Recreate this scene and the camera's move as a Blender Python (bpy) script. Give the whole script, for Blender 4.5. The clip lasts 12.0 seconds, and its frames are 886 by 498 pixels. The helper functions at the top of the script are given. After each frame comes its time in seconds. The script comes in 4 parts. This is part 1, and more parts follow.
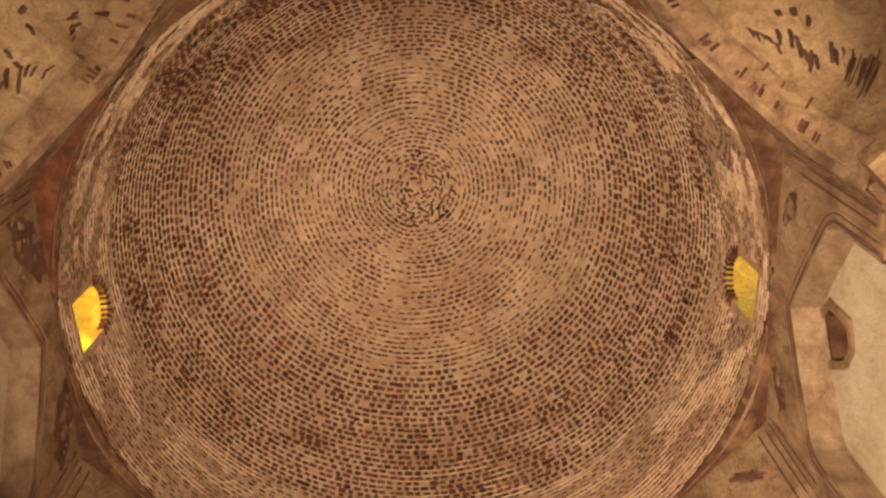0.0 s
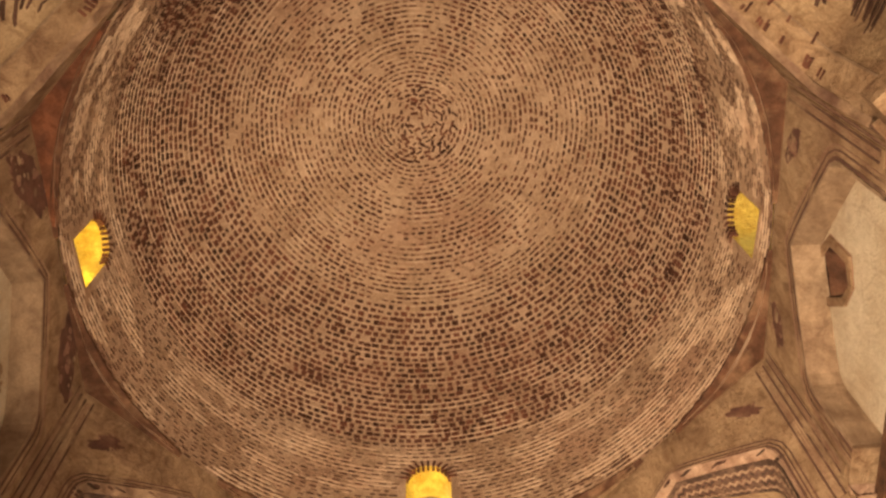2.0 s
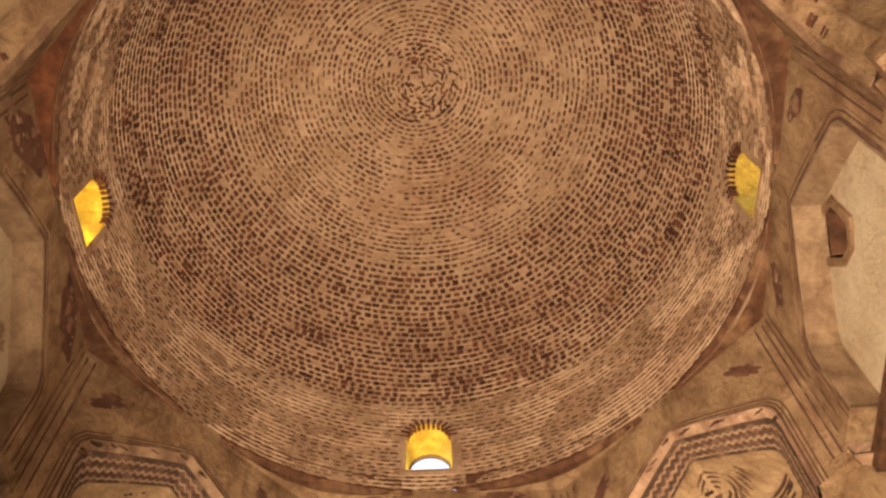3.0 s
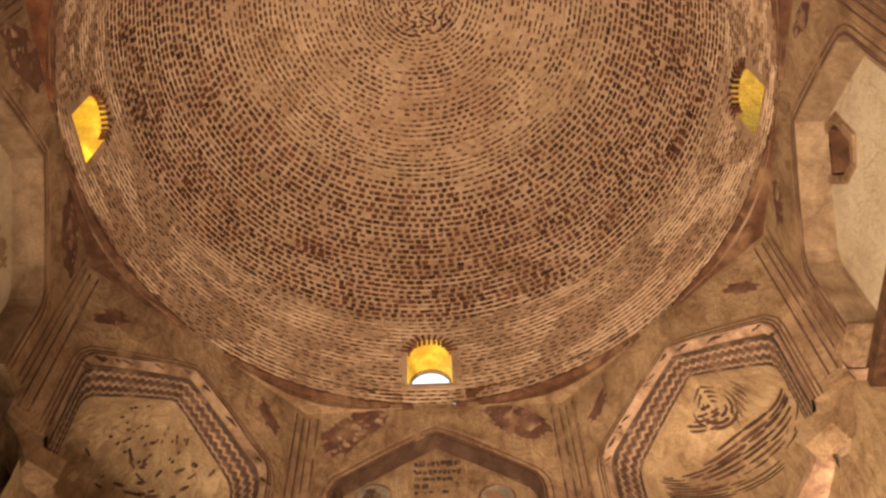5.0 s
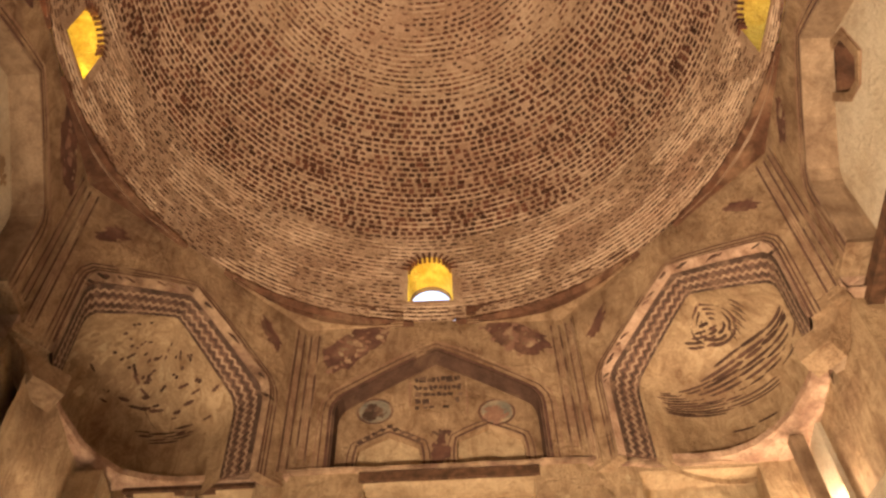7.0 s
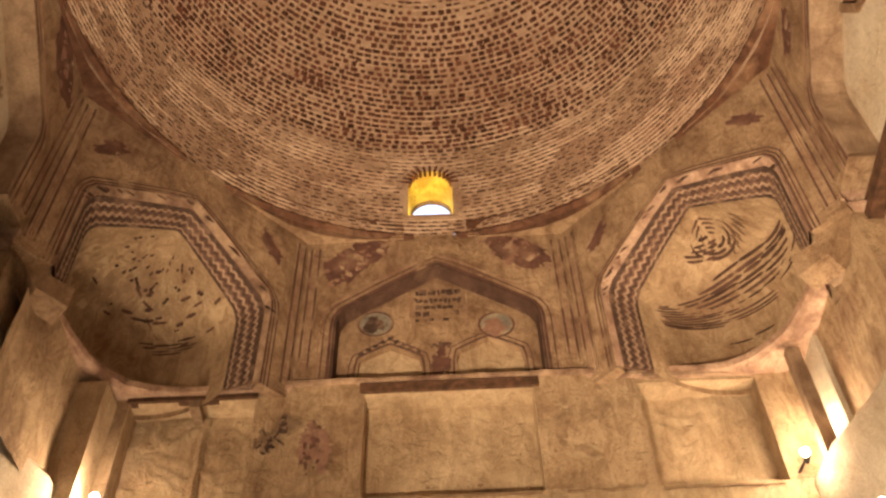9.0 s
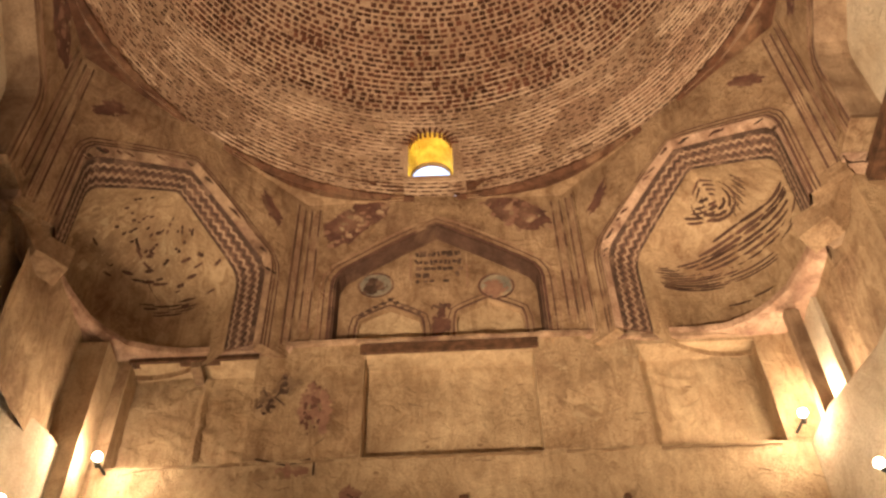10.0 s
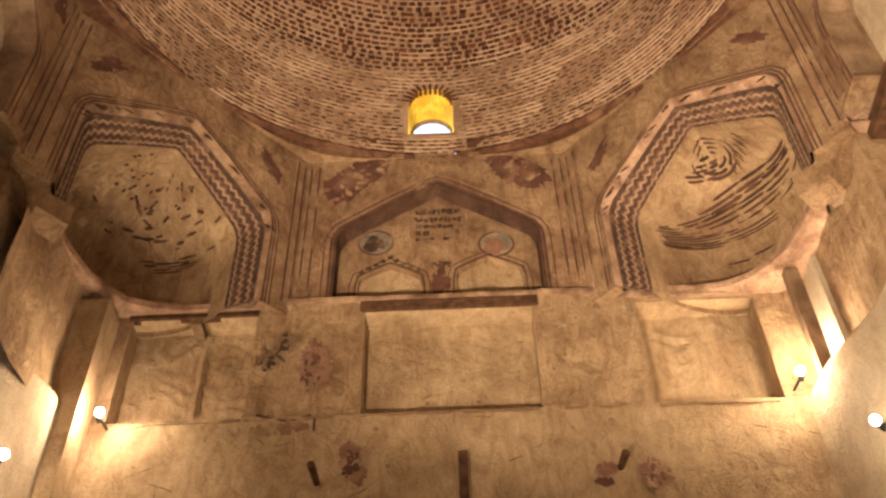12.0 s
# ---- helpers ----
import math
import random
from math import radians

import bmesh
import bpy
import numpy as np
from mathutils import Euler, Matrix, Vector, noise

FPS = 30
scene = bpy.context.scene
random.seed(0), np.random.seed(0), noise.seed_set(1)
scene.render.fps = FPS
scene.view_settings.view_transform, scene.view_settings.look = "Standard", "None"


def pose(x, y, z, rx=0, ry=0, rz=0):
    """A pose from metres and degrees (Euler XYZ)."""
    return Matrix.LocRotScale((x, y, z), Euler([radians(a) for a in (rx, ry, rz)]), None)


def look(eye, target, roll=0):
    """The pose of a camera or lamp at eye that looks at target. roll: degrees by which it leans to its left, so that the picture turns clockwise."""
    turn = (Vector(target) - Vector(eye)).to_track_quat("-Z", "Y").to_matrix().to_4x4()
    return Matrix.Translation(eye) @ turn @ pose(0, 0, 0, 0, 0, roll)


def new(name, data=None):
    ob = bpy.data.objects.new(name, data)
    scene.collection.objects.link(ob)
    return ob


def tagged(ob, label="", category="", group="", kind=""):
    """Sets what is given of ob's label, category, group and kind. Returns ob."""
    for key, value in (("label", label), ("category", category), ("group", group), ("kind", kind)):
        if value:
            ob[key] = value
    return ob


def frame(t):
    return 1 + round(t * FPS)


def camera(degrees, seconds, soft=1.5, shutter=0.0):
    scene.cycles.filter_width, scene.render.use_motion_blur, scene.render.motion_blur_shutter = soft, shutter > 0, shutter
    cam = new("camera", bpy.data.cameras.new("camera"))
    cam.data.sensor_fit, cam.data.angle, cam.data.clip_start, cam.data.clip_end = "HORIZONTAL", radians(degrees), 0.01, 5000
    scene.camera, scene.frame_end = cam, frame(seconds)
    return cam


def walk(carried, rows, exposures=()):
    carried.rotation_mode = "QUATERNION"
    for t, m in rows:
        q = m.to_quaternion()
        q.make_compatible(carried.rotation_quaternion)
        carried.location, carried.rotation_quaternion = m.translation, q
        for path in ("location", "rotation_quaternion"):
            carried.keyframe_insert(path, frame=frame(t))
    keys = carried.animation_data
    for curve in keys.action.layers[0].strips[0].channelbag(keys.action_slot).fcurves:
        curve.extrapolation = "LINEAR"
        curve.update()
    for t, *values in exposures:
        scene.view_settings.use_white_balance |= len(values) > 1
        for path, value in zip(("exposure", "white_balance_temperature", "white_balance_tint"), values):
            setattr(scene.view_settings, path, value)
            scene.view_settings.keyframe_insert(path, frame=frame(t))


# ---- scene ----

from mathutils import geometry

cam = camera(47.07, 12.0, soft=2.6)
# the camera stands on a tripod in the entrance recess and tilts down: seconds, then the turn in degrees
EYE = (0.162, -3.404, 1.5)
ROWS = [
    (0.0, 161.410, 1.515, 2.564), (0.5, 160.669, 1.485, 2.518), (1.0, 159.804, 1.458, 2.478), (1.5, 158.842, 1.433, 2.443),
    (2.0, 157.799, 1.410, 2.414), (2.5, 156.692, 1.388, 2.390), (3.0, 155.540, 1.368, 2.369), (5.0, 150.865, 1.302, 2.316),
    (5.5, 149.724, 1.289, 2.308), (6.0, 148.583, 1.276, 2.300), (6.5, 147.430, 1.264, 2.292), (8.5, 142.596, 1.215, 2.255),
    (9.0, 141.393, 1.201, 2.242), (9.5, 140.254, 1.185, 2.227), (10.0, 139.221, 1.167, 2.210), (10.5, 138.334, 1.146, 2.189),
    (11.0, 137.624, 1.123, 2.164), (11.5, 137.118, 1.098, 2.136), (12.0, 136.848, 1.069, 2.102),
]
walk(cam, [(t, pose(*EYE, rx, ry, rz)) for t, rx, ry, rz in ROWS])

# ---- world and light ----
R, Z_RIM, Z_APEX = 3.2, 10.0, 14.05        # dome radius, springing, crown
Z_LEDGE, Z_CORN = 6.62, 7.92               # sill of the wall panels, cornice under the arches
WX, WY = 3.06, 3.19                        # half width of the square room
scene.view_settings.exposure = 0.0
world = bpy.data.worlds.new("world")
scene.world = world
world.use_nodes = True
wn = world.node_tree.nodes
sky = wn.new("ShaderNodeTexSky")
sky.sky_type, sky.sun_disc = "NISHITA", False
sky.sun_elevation, sky.sun_rotation = radians(50), radians(-60)
world.node_tree.links.new(sky.outputs[0], wn["Background"].inputs[0])
wn["Background"].inputs[1].default_value = 0.7


def lamp(name, place, watts, size, colour):
    data = bpy.data.lights.new(name, "POINT")
    data.energy, data.shadow_soft_size, data.color = watts, size, colour
    ob = new(name, data)
    ob.location = place
    return ob


WARM = (1.0, 0.755, 0.49)
LAMPS = [(-2.69, 2.93, 6.52), (2.865, 2.93, 6.67), (3.13, 2.99, 6.90)]
# the last two are out of view, added to brighten the south squinches
WALL_LAMPS = [(-2.93, 2.18, 5.60), (2.93, 2.19, 5.62), (-2.78, -1.40, 6.00), (2.93, -2.19, 5.62)]
FLOOD = (-1.2, -2.75, 0.9)
for p, watts in zip(LAMPS, (56, 42, 55)):
    lamp("ledge_lamp_light", p, watts, 0.04, WARM)
for p, watts in zip(WALL_LAMPS, (36, 30, 25, 110)):
    lamp("wall_lamp_light", p, watts, 0.04, WARM)
# unseen floods added for the dome; the second only brightens the south-west squinch
FLOODS = [(FLOOD, (1.9, 2.15, 13.0), 7700, 60), ((1.7, -2.85, 0.9), (-3.2, -2.0, 9.9), 3000, 42)]
for place, aim, watts, wide in FLOODS:
    flood = bpy.data.lights.new("unseen_flood_light", "SPOT")
    flood.energy, flood.spot_size, flood.spot_blend, flood.shadow_soft_size, flood.color = watts, radians(wide), 0.85, 0.12, WARM
    new("unseen_flood_light", flood).matrix_world = look(place, aim)
# added fill lights, no known lamps, make the dome's window recesses glow yellow
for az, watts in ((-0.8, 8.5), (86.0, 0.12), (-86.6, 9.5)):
    lamp("window_fill_light", pose(0, 0, 0, 0, 0, -az) @ Vector((0.0, 3.40, 10.50)), watts, 0.03, (1.0, 0.86, 0.13))


# ---- materials ----
def mat(name, colour, rough=0.9, dark=None, scale=3.0, bump=0.3, fine=60.0, stain=None, amount=0.5, per=0.0, island=False, mottle=0.0):
    """A dry mineral surface: two scales of colour, stains with a shape, grain in the relief."""
    m = bpy.data.materials.new(name)
    m.use_nodes = True
    n, l = m.node_tree.nodes, m.node_tree.links
    b = n["Principled BSDF"]
    b.inputs["Roughness"].default_value = rough
    b.inputs["Specular IOR Level"].default_value = 0.15
    tc = n.new("ShaderNodeTexCoord")
    a, c = n.new("ShaderNodeTexNoise"), n.new("ShaderNodeTexNoise")
    a.inputs["Scale"].default_value, a.inputs["Detail"].default_value = scale, 6
    c.inputs["Scale"].default_value, c.inputs["Detail"].default_value = fine, 4
    l.new(tc.outputs["Object"], a.inputs["Vector"]), l.new(tc.outputs["Object"], c.inputs["Vector"])
    ramp = n.new("ShaderNodeValToRGB")
    dark = dark or tuple(v * 0.6 for v in colour)
    ramp.color_ramp.elements[0].position, ramp.color_ramp.elements[1].position = 0.32, 0.66
    ramp.color_ramp.elements[0].color, ramp.color_ramp.elements[1].color = (*dark, 1), (*colour, 1)
    l.new(a.outputs["Fac"], ramp.inputs[0])
    out = ramp.outputs[0]
    if stain:
        s = n.new("ShaderNodeTexNoise")
        s.inputs["Scale"].default_value, s.inputs["Detail"].default_value, s.inputs["Distortion"].default_value = scale * 0.45, 8, 0.6
        l.new(tc.outputs["Object"], s.inputs["Vector"])
        k = n.new("ShaderNodeMapRange")
        k.inputs[1].default_value, k.inputs[2].default_value, k.inputs[4].default_value = 0.52, 0.66, amount
        l.new(s.outputs["Fac"], k.inputs[0])
        x = n.new("ShaderNodeMixRGB")
        x.inputs[2].default_value = (*stain, 1)
        l.new(k.outputs[0], x.inputs[0]), l.new(out, x.inputs[1])
        out = x.outputs[0]
    if mottle:
        # scuffs and soot marks a few centimetres across
        d = n.new("ShaderNodeTexNoise")
        d.inputs["Scale"].default_value, d.inputs["Detail"].default_value, d.inputs["Roughness"].default_value, d.inputs["Distortion"].default_value = 7.0, 9, 0.72, 1.2
        mp = n.new("ShaderNodeMapping")
        mp.inputs["Scale"].default_value = (1.0, 1.0, 0.42)
        l.new(tc.outputs["Object"], mp.inputs["Vector"]), l.new(mp.outputs[0], d.inputs["Vector"])
        dr = n.new("ShaderNodeMapRange")
        dr.inputs[1].default_value, dr.inputs[2].default_value, dr.inputs[3].default_value, dr.inputs[4].default_value = 0.36, 0.58, mottle * 1.25, 0.0
        l.new(d.outputs["Fac"], dr.inputs[0])
        dh = n.new("ShaderNodeMixRGB")
        dh.blend_type, dh.inputs[2].default_value = "MULTIPLY", (0.34, 0.235, 0.175, 1)
        l.new(dr.outputs[0], dh.inputs[0]), l.new(out, dh.inputs[1])
        out = dh.outputs[0]
    g = n.new("ShaderNodeMixRGB")
    g.blend_type, g.inputs[0].default_value = "OVERLAY", 0.35
    l.new(out, g.inputs[1]), l.new(c.outputs["Fac"], g.inputs[2])
    out = g.outputs[0]
    if per:
        if island:
            v = n.new("ShaderNodeNewGeometry").outputs["Random Per Island"]
        else:
            v = n.new("ShaderNodeObjectInfo").outputs["Random"]
        r = n.new("ShaderNodeMapRange")
        r.inputs[3].default_value, r.inputs[4].default_value = 1 - per, 1 + per
        l.new(v, r.inputs[0])
        h = n.new("ShaderNodeHueSaturation")
        l.new(r.outputs[0], h.inputs["Value"]), l.new(out, h.inputs["Color"])
        out = h.outputs[0]
    l.new(out, b.inputs["Base Color"])
    bp = n.new("ShaderNodeBump")
    bp.inputs["Strength"].default_value, bp.inputs["Distance"].default_value = bump, 0.062
    ad = n.new("ShaderNodeMath")
    ad.operation = "MULTIPLY_ADD"
    ad.inputs[1].default_value = 0.3
    e = n.new("ShaderNodeTexNoise")
    e.inputs["Scale"].default_value, e.inputs["Detail"].default_value, e.inputs["Roughness"].default_value, e.inputs["Distortion"].default_value = 6.5, 9, 0.62, 1.1
    l.new(tc.outputs["Object"], e.inputs["Vector"])
    l.new(c.outputs["Fac"], ad.inputs[0]), l.new(e.outputs["Fac"], ad.inputs[2])
    l.new(ad.outputs[0], bp.inputs["Height"]), l.new(bp.outputs[0], b.inputs["Normal"])
    return m


PLASTER = mat("plaster", (0.41, 0.28, 0.175), dark=(0.24, 0.15, 0.09), scale=2.6, stain=(0.16, 0.085, 0.055), amount=0.55, mottle=0.5, bump=0.7)
PALE = mat("pale_plaster", (0.525, 0.39, 0.25), dark=(0.37, 0.26, 0.16), scale=1.8, stain=(0.30, 0.19, 0.11), amount=0.5, mottle=0.38, bump=0.65)
PIER = mat("pier_plaster", (0.45, 0.32, 0.20), dark=(0.28, 0.185, 0.11), scale=2.2, stain=(0.20, 0.11, 0.068), amount=0.6, mottle=0.5, bump=0.6)
REVEAL = mat("brown_reveal", (0.33, 0.23, 0.155), dark=(0.20, 0.13, 0.085), scale=4, stain=(0.13, 0.075, 0.05), amount=0.5, mottle=0.35)
WHITEWASH = mat("whitewash", (0.56, 0.48, 0.37), dark=(0.42, 0.32, 0.22), scale=1.2, stain=(0.30, 0.20, 0.13), amount=0.5, mottle=0.22, bump=0.5)
MORTAR = mat("mortar", (0.50, 0.35, 0.25), dark=(0.37, 0.245, 0.165), scale=1.5, fine=40, stain=(0.33, 0.19, 0.13), amount=0.6, mottle=0.35, bump=0.8)
JOINTING = mat("pale_jointing", (0.61, 0.45, 0.33), dark=(0.40, 0.27, 0.185), scale=2.2, fine=50, stain=(0.42, 0.26, 0.18), amount=0.7, mottle=0.25, bump=0.7)
BRICK = mat("brick", (0.125, 0.05, 0.032), dark=(0.055, 0.024, 0.016), scale=5, per=0.4)
BRICKS = mat("bricks", (0.125, 0.05, 0.032), dark=(0.055, 0.024, 0.016), scale=5, per=0.4, island=True)
BUFF_BRICK = mat("buff_brick", (0.125, 0.062, 0.04), dark=(0.062, 0.032, 0.022), scale=5, per=0.35)
BUFF_BRICKS = mat("buff_bricks", (0.125, 0.062, 0.04), dark=(0.062, 0.032, 0.022), scale=5, per=0.35, island=True)
RED = mat("red_paint", (0.13, 0.065, 0.048), dark=(0.07, 0.036, 0.028), scale=5, fine=90, stain=(0.33, 0.22, 0.14), amount=0.8)
WOOD = mat("wood", (0.12, 0.06, 0.035), dark=(0.045, 0.024, 0.015), scale=12)
# pale window plaster with the yellow glow put into its colour
GLOW_PLASTER = mat("glow_plaster", (0.80, 0.60, 0.13), dark=(0.58, 0.38, 0.06), scale=9, stain=(0.42, 0.22, 0.04), amount=0.4, mottle=0.12, bump=0.8)
# dark brown that also carries the rim's shadow line and the niche's shade
EDGE = mat("dark_edge_brown", (0.14, 0.066, 0.04), dark=(0.07, 0.034, 0.022), scale=7, stain=(0.30, 0.18, 0.11), amount=0.5, mottle=0.4)
SCAR = mat("dark_brick_ends", (0.10, 0.052, 0.036), dark=(0.055, 0.03, 0.022), scale=6, per=0.35)
MURAL = mat("maroon_mural", (0.155, 0.075, 0.055), dark=(0.09, 0.045, 0.036), scale=6, stain=(0.30, 0.18, 0.12), amount=0.5, mottle=0.3)
PINK = mat("pinkish_plaster", (0.52, 0.35, 0.25), dark=(0.33, 0.20, 0.14), scale=6, stain=(0.20, 0.11, 0.08), amount=0.6, mottle=0.4, bump=0.8)
SOFFIT = mat("soffit_brick", (0.22, 0.085, 0.045), dark=(0.10, 0.042, 0.026), scale=6, mottle=0.4)
REDBAND = mat("red_band", (0.105, 0.058, 0.042), dark=(0.055, 0.03, 0.022), scale=5, stain=(0.22, 0.135, 0.09), amount=0.5, mottle=0.3)
FADED = mat("faded_red", (0.27, 0.15, 0.105), dark=(0.20, 0.105, 0.075), scale=9, stain=(0.40, 0.28, 0.18), amount=0.9)
STAIN_SHADE = mat("brown_stain_shade", (0.30, 0.20, 0.12), dark=(0.20, 0.125, 0.075), scale=9, stain=(0.44, 0.33, 0.21), amount=0.9)
GREY = mat("grey_paint", (0.25, 0.21, 0.16), dark=(0.13, 0.115, 0.10), scale=10, stain=(0.44, 0.33, 0.21), amount=0.8)
BLACK = mat("black_paint", (0.085, 0.05, 0.038), dark=(0.045, 0.027, 0.02), scale=12, stain=(0.26, 0.16, 0.11), amount=0.6)
SOOTY = mat("sooty_plaster", (0.27, 0.18, 0.115), dark=(0.17, 0.11, 0.07), scale=7, stain=(0.42, 0.31, 0.20), amount=0.8, mottle=0.3)
LIGHTLINE = mat("buff_paint", (0.36, 0.245, 0.17), dark=(0.22, 0.14, 0.095), scale=9)
ZIGZAG = mat("zigzag_ground", (0.19, 0.105, 0.075), dark=(0.10, 0.055, 0.04), scale=8, mottle=0.3)
MOULDING = mat("pale_moulding", (0.40, 0.27, 0.18), dark=(0.14, 0.08, 0.054), scale=5, stain=(0.16, 0.085, 0.065), amount=0.75, mottle=0.35)
DARK = mat("niche_shade_soot", (0.03, 0.022, 0.016), scale=5)
METAL = mat("painted_metal", (0.08, 0.075, 0.07), rough=0.5, scale=20, bump=0.1)
BULB = bpy.data.materials.new("bulb")
BULB.use_nodes = True
BULB.node_tree.nodes["Principled BSDF"].inputs["Emission Color"].default_value = (1.0, 0.86, 0.62, 1)
BULB.node_tree.nodes["Principled BSDF"].inputs["Emission Strength"].default_value = 60
FLOOR = mat("floor_paving", (0.34, 0.26, 0.18), scale=2)


# ---- mesh helpers ----
def link(name, bm, material, parent=None, label=""):
    bmesh.ops.recalc_face_normals(bm, faces=bm.faces[:])
    me = bpy.data.meshes.new(name)
    bm.to_mesh(me)
    bm.free()
    me.materials.append(material)
    ob = new(name, me)
    ob.parent = parent
    return tagged(ob, label)


part = link


def thing(name, label, category, kind="", group=""):
    return tagged(new(name), label, category, group, kind)


def on(az, a=R):
    """The frame of a wall that faces the middle: x to the right, y outwards, z up, as seen from inside."""
    return pose(0, 0, 0, 0, 0, -az) @ Matrix.Translation((0, a, 0))


def slab(outline, holes, w0, w1, m, bm=None, back=True):
    """A slab with outline and holes in (u, z), from depth w0 to w1."""
    bm = bm or bmesh.new()
    loops = [outline, *holes]
    flat = [p for lp in loops for p in lp]
    tris = geometry.tessellate_polygon([[Vector((u, z, 0)) for u, z in lp] for lp in loops])
    f = [bm.verts.new(m @ Vector((u, w0, z))) for u, z in flat]
    b = [bm.verts.new(m @ Vector((u, w1, z))) for u, z in flat]
    for t in tris:
        try:
            bm.faces.new([f[i] for i in t])
            if back:
                bm.faces.new([b[i] for i in t])
        except ValueError:
            pass
    k = 0
    for lp in loops:
        for i in range(len(lp)):
            j = (i + 1) % len(lp)
            bm.faces.new((f[k + i], f[k + j], b[k + j], b[k + i]))
        k += len(lp)
    return bm


def box(bm, m, u0, u1, w0, w1, z0, z1):
    v = [bm.verts.new(m @ Vector((u, w, z))) for z in (z0, z1) for w in (w0, w1) for u in (u0, u1)]
    for q in ((0, 1, 3, 2), (4, 5, 7, 6), (0, 1, 5, 4), (2, 3, 7, 6), (0, 2, 6, 4), (1, 3, 7, 5)):
        bm.faces.new([v[i] for i in q])
    return bm


def arch(half, base, shoulder, top, n=5):
    """The outline of a many-centred pointed arch with soft shoulders, from its foot on one side to the other."""
    side = [(half, base), (half, shoulder - 0.10), (half * 0.985, shoulder), (half * 0.93, shoulder + 0.10)]
    u0, z0 = side[-1]
    for i in range(1, n + 1):
        s = i / n
        side.append((u0 * (1 - s), z0 + (top - z0) * (s + 0.10 * s * (1 - s))))
    return [(-u, z) for u, z in side] + side[-2::-1]



def ribbon(points, width, place, bm=None, thick=0.004):
    """A flat raised strip along points (a, b); place(a, b, lift) gives the world place."""
    bm = bm or bmesh.new()
    pts = [Vector(p) for p in points]
    rows = []
    for i, p in enumerate(pts):
        d = (pts[min(i + 1, len(pts) - 1)] - pts[max(i - 1, 0)]).normalized()
        n = Vector((-d.y, d.x)) * width / 2
        rows.append([bm.verts.new(place(*(p + s * n), lift)) for s in (-1, 1) for lift in (thick, -0.002)])
    for a, b in zip(rows, rows[1:]):
        for q in ((a[0], b[0], b[2], a[2]), (a[1], b[1], b[0], a[0]), (a[2], b[2], b[3], a[3])):
            bm.faces.new(q)
    for e in (rows[0], rows[-1]):
        bm.faces.new((e[0], e[1], e[3], e[2]))
    return bm


def blot(u, z, ru, rz, place, seed, bm=None, n=48, rough=0.6):
    """A thin patch of paint with a ragged outline."""
    bm = bm or bmesh.new()
    mid = bm.verts.new(place(u, z, 0.004))
    ring = []
    for k in range(n):
        a = 2 * math.pi * k / n
        s = 1 + rough * noise.noise(Vector((seed * 7.3 + 1.7 * math.cos(a), 1.7 * math.sin(a), seed)))
        s += 0.55 * rough * noise.noise(Vector((seed + 5 * math.cos(a), 5 * math.sin(a), 2.0)))
        s += 0.35 * rough * noise.noise(Vector((seed + 14 * math.cos(a), 14 * math.sin(a), 5.0)))
        s = max(s, 0.15)
        ring.append(bm.verts.new(place(u + ru * s * math.cos(a), z + rz * s * math.sin(a), 0.004)))
    for k in range(n):
        bm.faces.new((mid, ring[k], ring[(k + 1) % n]))
    return bm


def flaked(u, z, ru, rz, place, seed, count=40, size=0.05, ragged=0.5):
    """What is left of a painting: many small ragged flakes, close in the middle and scattered at the rim."""
    bm = bmesh.new()
    rnd = random.Random(seed)
    for k in range(count):
        a, r = rnd.uniform(0, 2 * math.pi), rnd.random() ** 0.7
        if noise.noise(Vector((r * math.cos(a) * 2, r * math.sin(a) * 2, seed * 1.3))) < -0.12:
            continue
        f = size * rnd.uniform(0.4, 1.3) * (1.2 - 0.6 * r)
        blot(u + ru * r * math.cos(a), z + rz * r * math.sin(a), f * rnd.uniform(0.5, 1.2), f * rnd.uniform(0.6, 1.5), lambda p, q, lift, k=k: place(p, q, 0.003 + 0.0001 * k), seed + k * 3.7, bm, n=16, rough=ragged)
    return bm


def turned(place, u, z, angle):
    """The same surface with its axes turned about (u, z)."""
    c, s = math.cos(radians(angle)), math.sin(radians(angle))
    return lambda a, b, lift: place(u + (a - u) * c - (b - z) * s, z + (a - u) * s + (b - z) * c, lift)


def flat(m, w=0.0):
    return lambda u, z, lift: m @ Vector((u, w - lift, z))


def grown(points, d):
    """An open outline moved outwards by d."""
    out = []
    for i, p in enumerate(points):
        a, b = Vector(points[max(i - 1, 0)]), Vector(points[min(i + 1, len(points) - 1)])
        t = (b - a).normalized()
        out.append((p[0] - t.y * d, p[1] + t.x * d))
    return out


def loft(loops, m, bm=None, closed=False):
    """A skin through loops of (u, w, z) with the same number of points."""
    bm = bm or bmesh.new()
    rows = [[bm.verts.new(m @ Vector(p)) for p in lp] for lp in loops]
    for a, b in zip(rows, rows[1:]):
        for k in range(len(a) - (0 if closed else 1)):
            j = (k + 1) % len(a)
            bm.faces.new((a[k], a[j], b[j], b[k]))
    return bm


def rough_up(bm, amount, scale=3.0, seed=0.0):
    """Old hand-laid plaster: pushes the corners about a little."""
    for v in bm.verts:
        v.co += noise.noise_vector(v.co * scale + Vector((seed, 0, 0))) * amount
    return bm


# ---- dome ----
HD = Z_APEX - Z_RIM
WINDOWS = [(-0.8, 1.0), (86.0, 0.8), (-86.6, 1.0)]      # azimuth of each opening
WIN_HALF, WIN_BASE, WIN_SPRING = 0.245, 10.36, 10.90


def dome_at(a):
    return R * max(math.cos(a), 0) ** (2 / 3), Z_RIM + HD * math.sin(a) ** 0.8


